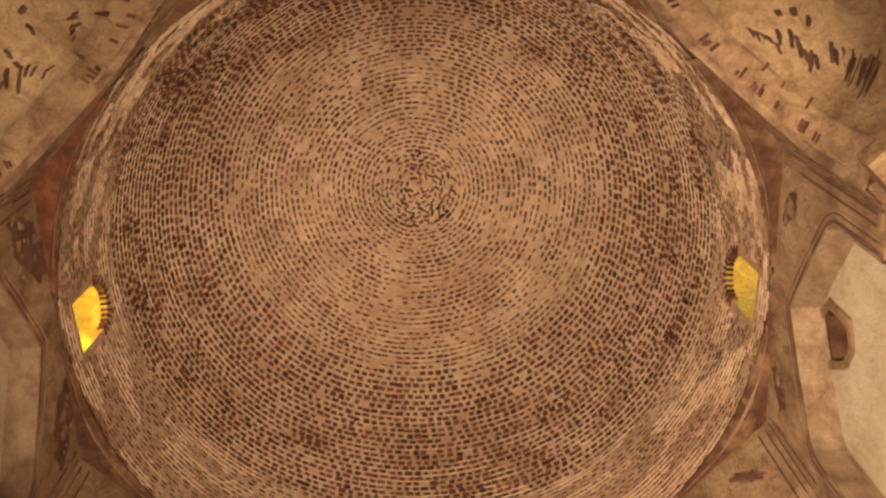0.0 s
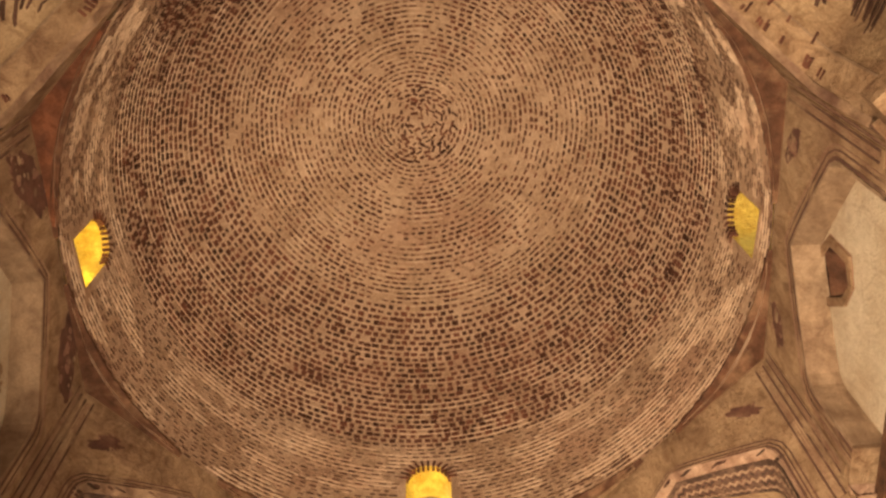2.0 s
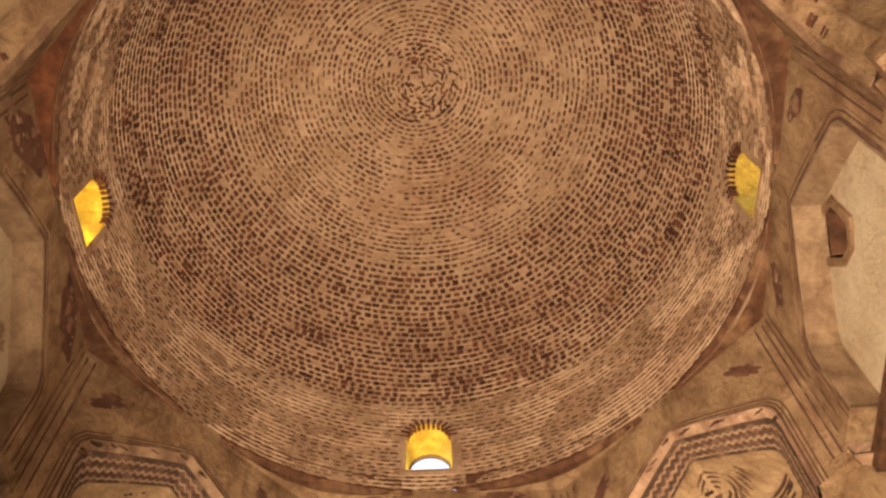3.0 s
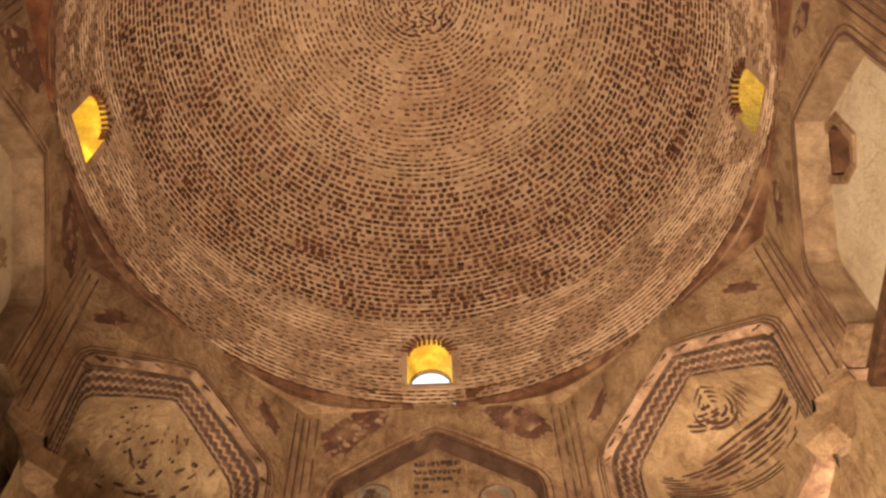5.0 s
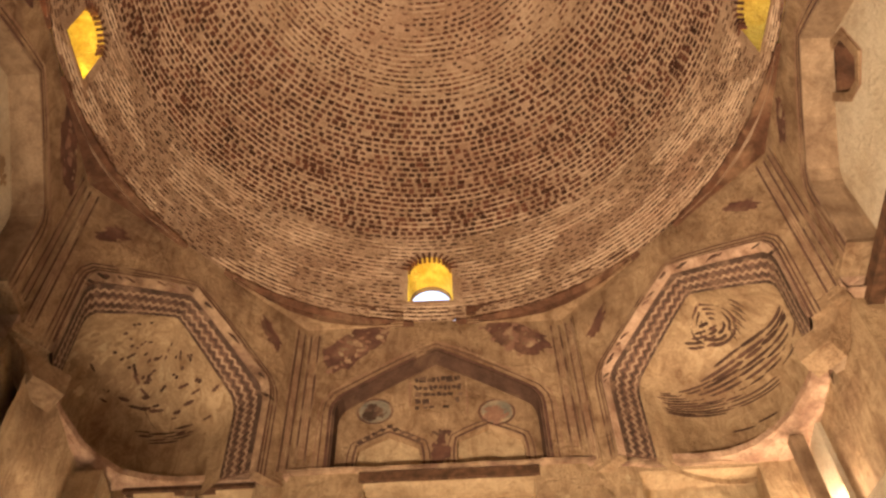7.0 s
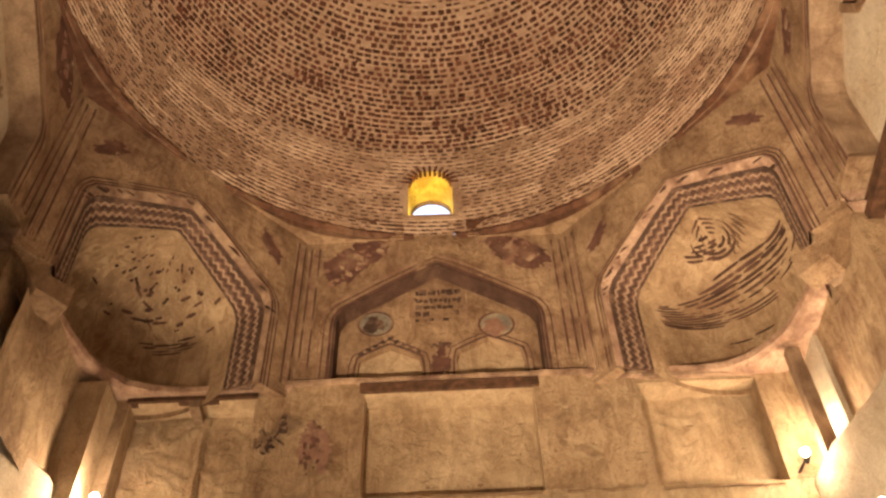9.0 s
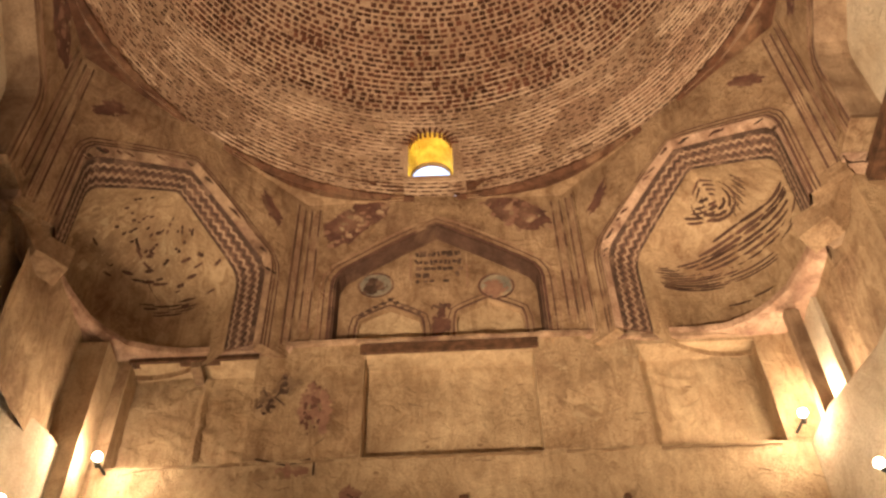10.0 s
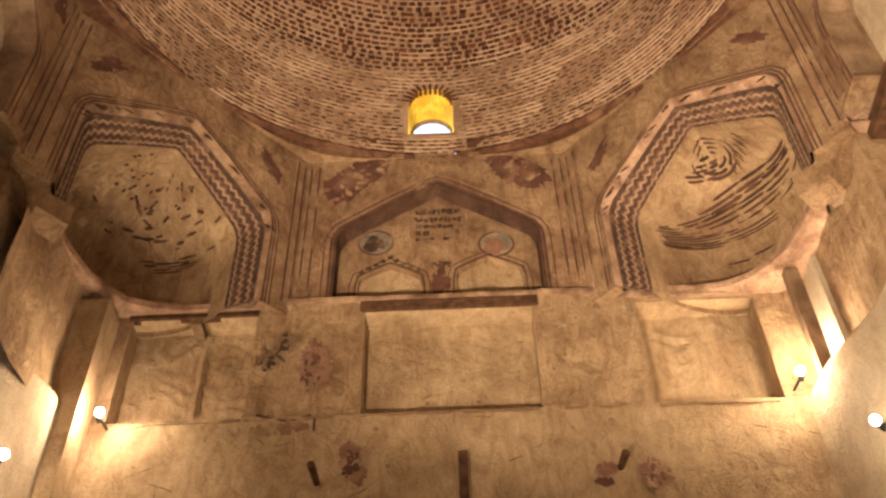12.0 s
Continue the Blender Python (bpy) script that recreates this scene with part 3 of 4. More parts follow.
        r = 1 - lift / max(h, 0.15)
        return m @ Vector((h * math.sin(phi) * r, w0 + dep * (h / 0.80) ** 0.9 * math.cos(phi) * r, z - lift * 0.4))

    bm = bmesh.new()
    rows = []
    for i in range(n + 1):
        z = base_z + (top_z - base_z) * (1 - (1 - i / n) ** 1.4)
        rows.append([bm.verts.new(conch(min(z, top_z - 0.004), math.pi * (k / k_n - 0.5))) for k in range(k_n + 1)])
    for i in range(n):
        for k in range(k_n):
            bm.faces.new((rows[i][k], rows[i][k + 1], rows[i + 1][k + 1], rows[i + 1][k]))
    half = part("half_dome", bm, PIER, side)
    for f in half.data.polygons:
        f.use_smooth = True
    if az == -45:
        for k, (zz, ph) in enumerate(((8.85, -0.5), (8.95, 0.3), (8.70, -0.9))):
            part("soot_patch", flaked(0, 0, 0.42, 0.14, lambda a, b, lift, zz=zz, ph=ph: conch(min(zz + b, top_z - 0.03), ph + a * 1.3, lift), 41 + k, 60, 0.05), STAIN_SHADE, half)
    # broken plaster shows the brick ends in courses
    rnd = random.Random(az + 500)

    def scar(path, th, end=0.35):
        """One brick end that stands out of the plaster along path, a list of (z, phi)."""
        b2 = bmesh.new()
        ends = []
        for e, (zc, ph) in enumerate(path):
            f = e / (len(path) - 1)
            t2 = th * (1 - (2 * f - 1) ** 6 * (1 - end)) * rnd.uniform(0.75, 1.2)
            zc = min(zc, top_z - 0.03)
            ends.append([b2.verts.new(conch(zc + dz * t2, ph, li)) for dz, li in ((-0.5, -0.003), (-0.42, 0.008), (0.42, 0.008), (0.5, -0.003))])
        for p, q in zip(ends, ends[1:]):
            for e in range(3):
                b2.faces.new((p[e], p[e + 1], q[e + 1], q[e]))
        b2.faces.new(ends[0]), b2.faces.new(ends[-1][::-1])
        part("brick_scar", b2, SCAR, half)

    def course(z_at, p0, p1, th, lo, hi, gap=0.05, keep=1.0):
        """Brick ends along one course from angle p0 to p1; z_at gives its height."""
        ph = p0 + rnd.uniform(0, 0.1)
        while ph < p1:
            ln = rnd.uniform(lo, hi)
            if rnd.random() < keep:
                jog = rnd.uniform(-0.006, 0.006)
                k2 = max(4, int(ln / 0.07))
                scar([(z_at(ph + ln * i / k2) + jog, ph + ln * i / k2) for i in range(k2 + 1)], th * rnd.uniform(0.75, 1.2))
            ph += ln + rnd.uniform(0.2, 1.4) * gap

    if az == 45:
        # a large scar of close courses that climb to one side
        for k in range(12):
            p0, p1 = -1.26 - 0.012 * k, min(-0.55 + 0.20 * k, 0.90)
            if k > 9:
                p0 = -0.85 + 0.3 * (k - 10)
            course(lambda ph, k=k: 8.455 + 0.022 * k + (0.125 + 0.009 * k) * math.sin((ph + 1.35) * 1.16), p0, p1, 0.0185, 0.22, 0.75, 0.035)
        for k in range(5):
            course(lambda ph, k=k: 8.99 + 0.026 * k + 0.02 * math.cos(ph * 2), -1.30 + 0.16 * k, -0.1 - 0.05 * k, 0.017, 0.2, 0.5, 0.08, 0.9)
        # swirl of short ends near the crown
        for ring_r, n2 in ((0.03, 2), (0.058, 3), (0.086, 4), (0.114, 5)):
            for i in range(n2):
                g0 = 2 * math.pi * i / n2 + 0.4
                scar([(9.10 + ring_r * math.sin(g0 + 0.16 * j), -0.05 + 7.5 * ring_r * math.cos(g0 + 0.16 * j)) for j in range(8)], 0.019)
        for k in range(12):
            p0 = 0.15 + 0.09 * k
            scar([(8.96 + 0.028 * j + 0.02 * (k % 2), p0 + 0.04 * j) for j in range(3)], 0.024)
        for k, h0 in enumerate((8.27, 8.30, 8.33)):
            course(lambda ph, h0=h0: h0 + 0.03 * math.sin(ph + 1), -0.95 + 0.3 * k, -0.1, 0.02, 0.12, 0.28, 0.18, 0.75)
    elif az == -45:
        # scattered short ends, a tilted row of longer ones, small pits under the crown
        for k in range(26):
            ph, zz = rnd.gauss(0.55, 0.45), rnd.gauss(8.76, 0.12)
            ln = rnd.uniform(0.06, 0.2)
            scar([(zz + 0.002 * j, ph + ln * j / 4) for j in range(5)], rnd.uniform(0.014, 0.024))
        for k in range(9):
            ph, zz = 0.55 + 0.12 * (k % 3) + rnd.uniform(-0.05, 0.05), 8.50 + 0.035 * (k // 2)
            scar([(zz + 0.002 * j, ph + 0.055 * j) for j in range(5)], 0.019)
        for k in range(3):
            ph, zz = -0.25 + 0.2 * k, 8.98 - 0.045 * k
            scar([(zz - 0.012 * j, ph + 0.07 * j) for j in range(5)], 0.019)
        for k in range(44):
            ph, zz = rnd.uniform(-1.3, 1.3), rnd.uniform(8.88, 9.14)
            scar([(zz + 0.002 * j, ph + 0.025 * j) for j in range(4)], rnd.uniform(0.016, 0.03))
        scar([(8.80 - 0.03 * j, 0.36 + 0.05 * j) for j in range(6)], 0.008)
    else:
        # rows of brick ends that stand square to the arch, inside and outside its edge
        for k in range(60):
            zz = base_z + 0.55 + (top_z - base_z - 0.68) * (k // 2 + 0.4 * rnd.random()) / 30
            if noise.noise(Vector((zz * 3.1, az, k % 2 * 5.0))) < -0.28:
                continue
            ph = (1 if k % 2 else -1) * rnd.uniform(1.18, 1.40)
            ln = rnd.uniform(0.10, 0.30)
            scar([(zz + 0.012 * j, ph - math.copysign(ln * j / 4, ph)) for j in range(5)], rnd.uniform(0.018, 0.028), 0.6)
        for k in range(16):
            ph, zz = rnd.uniform(-0.9, 0.9), rnd.uniform(8.3, 9.1)
            scar([(zz + 0.005 * j, ph + rnd.uniform(0.04, 0.07) * j) for j in range(4)], rnd.uniform(0.02, 0.035), 0.6)
        edge = grown(o, 0.13)
        for k in range(90):
            f = rnd.uniform(0.12, 0.88) * (len(edge) - 1)
            i = int(f)
            if noise.noise(Vector((f * 0.8, az * 0.7, 4.0))) < -0.05:
                continue
            u1, z1 = (edge[i][j] + (edge[i + 1][j] - edge[i][j]) * (f - i) for j in (0, 1))
            way = (Vector(edge[i + 1]) - Vector(edge[i])).normalized()
            nx, nz, ln = -way.y, way.x, rnd.uniform(0.03, 0.075)
            part("brick_scar", ribbon([(u1 - nx * ln, z1 - nz * ln), (u1, z1), (u1 + nx * ln, z1 + nz * ln)], rnd.uniform(0.022, 0.036), flat(m), thick=0.008), BRICK, side)
    return m, side


for az in (0, 90, -90, 180):
    m, side = main_side(az)
    if az == 0:
        tympanum_far(m, side)
    else:
        tympanum_plain(m, side, az)
for az in (45, -45, 135, -135):
    squinch(az)

# ---- square room ----
floor = link("floor", box(bmesh.new(), Matrix(), -4.2, 4.2, -5.2, 4.2, -0.2, 0), FLOOR)
tagged(floor, "worn stone paved floor", "floor", kind="structure")
TOPZ = Z_CORN - 0.04


def rect(u0, u1, z0, z1):
    return [(u0, z0), (u1, z0), (u1, z1), (u0, z1)]


def fine_wall(m, u0, u1, z0, z1, w, step=0.045, amp=0.008, seed=0.0, ripple=0.0):
    """A hand-plastered face: a fine sheet with slow waves, trowel ridges and ripples."""
    bm = bmesh.new()
    nu, nz = max(int((u1 - u0) / step), 1), max(int((z1 - z0) / step), 1)

    def depth(u, z):
        d = amp * (0.5 + noise.noise(Vector((u * 2.2, z * 2.2, seed))))
        d += amp * 0.35 * noise.noise(Vector((u * 7.0, z * 5.0, seed + 9)))
        if ripple:
            k = noise.noise(Vector((u * 4.0, z * 4.0, seed + 4)))
            d += ripple * math.sin(26 * (u * 0.55 + z) + 9 * k) * max(0.0, 0.35 + noise.noise(Vector((u * 2.6, z * 2.6, seed + 2))))
        return w - d

    g = [[bm.verts.new(m @ Vector((u0 + (u1 - u0) * i / nu, depth(u0 + (u1 - u0) * i / nu, z0 + (z1 - z0) * j / nz), z0 + (z1 - z0) * j / nz))) for i in range(nu + 1)] for j in range(nz + 1)]
    for j in range(nz):
        for i in range(nu):
            bm.faces.new((g[j][i], g[j][i + 1], g[j + 1][i + 1], g[j + 1][i]))
    for f in bm.faces:
        f.smooth = True
    return bm


# far wall: three recessed panels between flat piers
m = on(0, WY)
north = link("wall_north", slab(rect(-3.4, 3.4, 0, TOPZ), [rect(a, b, Z_LEDGE - 0.03 * (a < -2), 7.74) for a, b in ((-2.74, -1.62), (-0.66, 0.83), (1.74, 2.78))], 0, 0.24, m), PALE)
tagged(north, "old plastered wall with three shallow recessed panels", "wall", kind="structure")
part("core", box(bmesh.new(), m, -3.6, 3.6, 0.24, 0.8, 0, TOPZ), PALE, north)
for a, b in ((-2.74, -1.62), (-0.66, 0.83), (1.74, 2.78)):
    part("panel_face", fine_wall(m, a, b, Z_LEDGE - 0.03, 7.74, 0.236, step=0.03, amp=0.03, seed=a, ripple=0.020 if abs(a) > 1 else 0.003), PALE, north)
for a, b in ((-3.3, -2.745), (-1.615, -0.665), (0.835, 1.735), (2.785, 3.3)):
    part("pier_face", fine_wall(m, a, b, Z_LEDGE, TOPZ, -0.003, amp=0.012, seed=b), PIER, north)
part("lower_face", fine_wall(m, -3.3, 3.3, 4.0, Z_LEDGE - 0.035, -0.008, amp=0.022, seed=3), PALE, north)

# side walls: deep centre bay under the arch, corner panels, thicker below the sill
for name, s, az in (("wall_east", 1, 90), ("wall_west", -1, -90)):
    m = on(az, R8)
    wall = link(name, slab([(-3.4, 0), (3.4, 0), (3.4, 7.925), (2.74, 7.925), (2.74, Z_LEDGE - 0.3), (-2.74, Z_LEDGE - 0.3), (-2.74, 7.925), (-3.4, 7.925)], [], 0.0, 0.30, m), WHITEWASH)
    tagged(wall, "pale plastered side wall with recessed panels, thicker below", "wall", kind="structure")
    part("core", box(bmesh.new(), m, -3.6, 3.6, 0.34, 0.8, 0, 7.95), WHITEWASH, wall)
    part("bay_back", fine_wall(m, -1.46, 1.46, Z_LEDGE - 0.2, 7.9, 0.31, amp=0.03, seed=s), WHITEWASH, wall)
    for t in (-1, 1):
        part("panel_back", rough_up(box(bmesh.new(), m, min(t * 1.44, t * 2.8), max(t * 1.44, t * 2.8), 0.05, 0.33, Z_LEDGE - 0.2, 7.9), 0.012), PIER, wall)
    for t in (-1, 1):
        # corner pier up to the cornice; one is a slim post that stands free of the wall
        if s > 0 and t < 0:
            # the post's darker brown stands in for its shaded south face
            part("corner_post", rough_up(box(bmesh.new(), m, -2.93, -2.83, -0.215, -0.10, 0, 7.74), 0.008), REVEAL, wall)
            part("corner_wall", fine_wall(m, -3.4, -2.79, Z_LEDGE - 0.2, 7.9, 0.045, amp=0.02, seed=2), WHITEWASH, wall)
        elif s < 0 and t > 0:
            part("corner_pier", rough_up(box(bmesh.new(), m, 2.86, 3.25, -0.36, 0.05, 0, 7.72), 0.010), PALE, wall)
            part("corner_wall", fine_wall(m, 1.6, 2.88, Z_LEDGE - 0.2, 7.8, -0.09, amp=0.03, seed=6), PIER, wall)
        else:
            part("corner_pier", rough_up(box(bmesh.new(), m, min(t * 2.72, t * 3.25), max(t * 2.72, t * 3.25), -0.26, 0.05, 0, 7.72), 0.012), PALE, wall)
    # lower wall, thicker towards the corners, with a rounded shoulder
    prof = [(3.25, -0.27), (2.75, -0.215), (2.45, -0.11), (2.1, 0.0), (1.5, 0.05)]
    loops = []
    for u, w in [(-a, b) for a, b in prof] + [(-1.1, 0.06), (1.1, 0.06)] + [(a, b) for a, b in prof[::-1]]:
        loops.append([(u, w, 0.0), (u, w, Z_LEDGE - 0.06), (u, w + 0.015, Z_LEDGE - 0.02), (u, w + 0.05, Z_LEDGE), (u, 0.36, Z_LEDGE)])
    lw = part("lower_wall", loft(loops, m), WHITEWASH, wall)
    for f in lw.data.polygons:
        f.use_smooth = True

# near wall with the tall entrance recess
m = on(180, WY)
south = link("wall_south", slab(rect(-3.4, 3.4, 0, TOPZ), [arch(1.2, 0.01, 5.4, 6.3)], 0, 0.5, m), PALE)
tagged(south, "plastered wall with a tall arched entrance recess", "wall", kind="structure")
part("recess_back", box(bmesh.new(), m, -1.6, 1.6, 1.0, 1.2, 0, 6.8), PALE, south)
part("recess_side", box(bmesh.new(), m, -1.5, -1.2, 0.5, 1.0, 0, 6.8), PALE, south)
part("recess_side", box(bmesh.new(), m, 1.2, 1.5, 0.5, 1.0, 0, 6.8), PALE, south)
part("recess_top", box(bmesh.new(), m, -1.5, 1.5, 0.5, 1.0, 6.5, 6.8), PALE, south)

# the mass of masonry outside the arch zone and its flat roof round the dome
# added out of sight to keep the sky from showing through gaps
mass = thing("outer_masonry", "plain unseen outer masonry with a flat roof, added round the dome", "wall", "structure")
for az in (0, 90, -90, 180):
    part("outer_wall", box(bmesh.new(), on(az, 4.3), -4.5, 4.5, 0.0, 0.25, 0, 10.2), PALE, mass)
ringpts = [(3.4 * math.cos(a * math.pi / 24), 3.4 * math.sin(a * math.pi / 24)) for a in range(48)]
roof_m = Matrix(((1, 0, 0, 0), (0, 0, 1, 0), (0, -1, 0, 0), (0, 0, 0, 1)))
part("roof", slab([(-4.55, -4.55), (4.55, -4.55), (4.55, 4.55), (-4.55, 4.55)], [ringpts], 0, 0.12, Matrix.Translation((0, 0, 10.22)) @ roof_m), PALE, mass)

# cornice between wall and arches, with rounded corners under the squinches
cornice = thing("cornice", "worn plaster cornice with rounded corners under the squinches", "cornice", "structure")
for sx, sy in ((-1, 1), (1, 1), (-1, -1), (1, -1)):
    curve = [(1.30, WY - 0.03), (1.8, WY - 0.035), (2.3, WY - 0.04), (2.56, WY - 0.07), (2.76, WY - 0.17), (2.91, WY - 0.32), (3.02, WY - 0.50), (3.10, 2.35), (3.17, 1.8), (3.20, 1.30)]
    bm = bmesh.new()
    n = len(curve)
    lo, mi, hi = [], [], []
    for i, (x, y) in enumerate(curve):
        j = 0.014 * noise.noise(Vector((x * 4 * sx, y * 4, sy)))
        lo.append(bm.verts.new((sx * (x + 0.03), sy * (y + 0.03), 7.79 + j)))
        mi.append(bm.verts.new((sx * x, sy * y, 7.83 + j)))
        hi.append(bm.verts.new((sx * x, sy * y, 7.895 + j)))
    ol = [bm.verts.new((sx * 3.62, sy * 1.30, 7.79)), bm.verts.new((sx * 3.62, sy * 3.62, 7.79)), bm.verts.new((sx * 1.30, sy * 3.62, 7.79))]
    oh = [bm.verts.new((sx * 3.62, sy * 1.30, 7.9)), bm.verts.new((sx * 3.62, sy * 3.62, 7.9)), bm.verts.new((sx * 1.30, sy * 3.62, 7.9))]
    for i in range(n - 1):
        bm.faces.new((lo[i], lo[i + 1], mi[i + 1], mi[i]))
        bm.faces.new((mi[i], mi[i + 1], hi[i + 1], hi[i]))
    for inner, o3 in ((lo, ol), (hi, oh)):
        vs = inner + o3
        for t in geometry.tessellate_polygon([[Vector((v.co.x, v.co.y, 0)) for v in vs]]):
            bm.faces.new([vs[i] for i in t])
    part("corner_cornice", rough_up(bm, 0.012, 6.0), PINK, cornice)
for u0, u1, w0, z0 in ((-1.40, -0.70, -0.05, 7.86), (-0.74, 0.92, -0.025, 7.875), (0.90, 1.42, -0.055, 7.855), (1.40, 1.80, -0.045, 7.80), (1.80, 2.75, -0.035, 7.775)):
    n = max(int((u1 - u0) / 0.07), 2)
    loops = []
    for i in range(n + 1):
        u = u0 + (u1 - u0) * i / n
        j, k = 0.016 * noise.noise(Vector((u * 6, 1, 0))), 0.022 * noise.noise(Vector((u * 5, 2, 3)))
        loops.append([(u, 0.06, z0 + j), (u, w0 + k, z0 + 0.005 + j), (u, w0 + k - 0.004, z0 + 0.04 + j), (u, w0 + k * 0.5 + 0.02, Z_CORN + 0.005), (u, 0.1, Z_CORN + 0.01)])
    part("pier_cornice", loft(loops, on(0, WY)), MOULDING, cornice)

# ---- things on the far wall ----
m = on(0, WY)


def beam(u0, u1, z0, z1, w0, w1, label):
    bm = bmesh.new()
    n = 12
    loops = []
    for i in range(n + 1):
        u = u0 + (u1 - u0) * i / n
        j = 0.012 * noise.noise(Vector((u * 3, z0, 1)))
        loops.append([(u, w0, z0 + j), (u, w1, z0 + j), (u, w1, z1 + j), (u, w0 + 0.012, z1 + j), (u, w0, z1 - 0.015 + j)])
    loft(loops, m, bm, True)
    return tagged(link("lintel_beam", bm, WOOD), label, "beam")


beam(-0.70, 0.88, 7.745, 7.86, -0.035, 0.22, "dark weathered wooden lintel beam above the centre panel")
beam(-2.76, -1.60, 7.742, 7.80, -0.03, 0.05, "reddish wooden lintel beam above a corner panel")
bracket = link("plaster_bracket", rough_up(box(bmesh.new(), m, -2.20, -2.11, -0.02, 0.22, 7.66, 7.76), 0.012, 8), SOOTY)
tagged(bracket, "dark sooty block under the lintel beam", "bracket")
rib = link("plaster_rib", rough_up(loft([[(u, w, z) for u, w in ((-2.15, 0.238), (-2.13, 0.205), (-2.09, 0.19), (-2.05, 0.21), (-2.03, 0.238))] for z in [x / 10 + 0.001 for x in range(66, 78)]], Matrix.Translation((0, 0, 0)) @ m), 0.012, 6), PALE)
tagged(rib, "vertical plaster rib down a recessed panel", "rib")

for u, z, ln, tilt in ((-0.965, 5.95, 0.30, -3), (1.37, 5.99, 0.24, 6)):
    peg = thing("wall_peg", "short dark wooden peg driven into plaster wall", "peg", group="wall pegs")
    bm = bmesh.new()
    bmesh.ops.create_cone(bm, cap_ends=True, segments=10, radius1=0.026, radius2=0.030, depth=ln, matrix=m @ Matrix.Translation((u, -ln * 0.44, z)) @ pose(0, 0, 0, 90, 0, tilt))
    part("shaft", bm, WOOD, peg)
    bm = bmesh.new()
    bmesh.ops.create_cone(bm, cap_ends=True, segments=10, radius1=0.05, radius2=0.043, depth=0.03, matrix=m @ Matrix.Translation((u, -0.012, z)) @ pose(0, 0, 0, 90, 0, 0))
    part("plaster_collar", bm, PALE, peg)
post = link("wooden_post", rough_up(box(bmesh.new(), m, 0.125, 0.20, -0.10, 0.0, 5.2, 6.15), 0.006, 6), WOOD)
tagged(post, "dark wooden post fixed against the plaster wall", "post")

# faded paintings and marks on the piers and the lower wall
for u, z, ru, rz, mt, seed in ((-1.48, 7.25, 0.10, 0.14, 2, 1), (-1.30, 7.42, 0.10, 0.05, 2, 2), (-1.12, 7.2, 0.09, 0.28, 0, 3), (-0.98, 7.05, 0.05, 0.3, 0, 4),
                               (1.05, 7.35, 0.05, 0.22, 1, 5), (1.45, 7.50, 0.28, 0.2, 1, 6), (1.2, 6.95, 0.12, 0.1, 1, 7), (-0.72, 6.20, 0.10, 0.12, 0, 8),
                               (-0.66, 6.02, 0.07, 0.09, 0, 9), (1.25, 5.98, 0.10, 0.04, 0, 10), (1.62, 5.92, 0.13, 0.16, 0, 11), (-1.45, 6.45, 0.28, 0.04, 1, 12), (2.55, 5.95, 0.18, 0.16, 1, 13), (-1.2, 6.49, 0.14, 0.025, 0, 14)):
    ob = link("faded_wall_painting", flaked(u, z, ru, rz, flat(m, -0.026), seed, 70, 0.035), (FADED, STAIN_SHADE, SOOTY)[mt])
    ob.parent = north
rnd = random.Random(12)
for k in range(46):
    u, z = rnd.uniform(-2.6, 2.6), rnd.uniform(5.6, 7.6)
    ob = link("plaster_scar", blot(u, z, rnd.uniform(0.01, 0.035), rnd.uniform(0.006, 0.02), flat(m, 0.205 if -0.6 < u < 0.8 and z > 6.7 else -0.026), k + 60, n=9, rough=0.9), STAIN_SHADE)
    ob.parent = north
rnd = random.Random(31)
# brown ribbons paint the recess shadow along the panel sills
for u0, u1 in ((-2.70, -1.60), (-1.60, -0.72), (-0.64, 0.84), (1.0, 1.6), (1.76, 2.75)):
    pts = []
    u = u0
    while u < u1:
        pts.append((u, Z_LEDGE - 0.045 + 0.018 * noise.noise(Vector((u * 7, 3, 1)))))
        u += 0.06
    ob = link("sill_shadow_line", ribbon(pts, 0.022, flat(m, -0.022), thick=0.012), STAIN_SHADE)
    ob.parent = north
for pts in ([(-1.52, 7.38), (-1.45, 7.22), (-1.38, 7.30), (-1.30, 7.45)], [(-1.55, 7.15), (-1.40, 7.26), (-1.32, 7.18)], [(-1.50, 6.62), (-1.25, 6.55), (-1.05, 6.60)], [(-1.02, 6.58), (-1.02, 6.44)]):
    ob = link("painted_line", ribbon(pts, 0.018, flat(m, -0.028)), BLACK)
    ob.parent = north

# scratches, cracks and trowel marks in the plaster
rnd = random.Random(44)
for k in range(40):
    u, z = rnd.uniform(-2.9, 2.9), rnd.uniform(5.55, 7.55)
    inside = -0.6 < u < 0.78 and z > 6.7
    if z > Z_LEDGE - 0.05 and (abs(u) > 1.6 or (not inside and -0.7 < u < 0.86)):
        continue
    a, ln = rnd.gauss(0, 28), rnd.uniform(0.05, 0.24)
    pts = []
    for i in range(7):
        pts.append((u + math.cos(radians(a)) * ln * i / 6, z + math.sin(radians(a)) * ln * i / 6 + 0.012 * noise.noise(Vector((k, i * 0.8, 0)))))
    ob = link("plaster_crack", ribbon(pts, rnd.uniform(0.004, 0.009), flat(m, 0.20 if inside else -0.026)), rnd.choice((STAIN_SHADE, SOOTY)))
    ob.parent = north
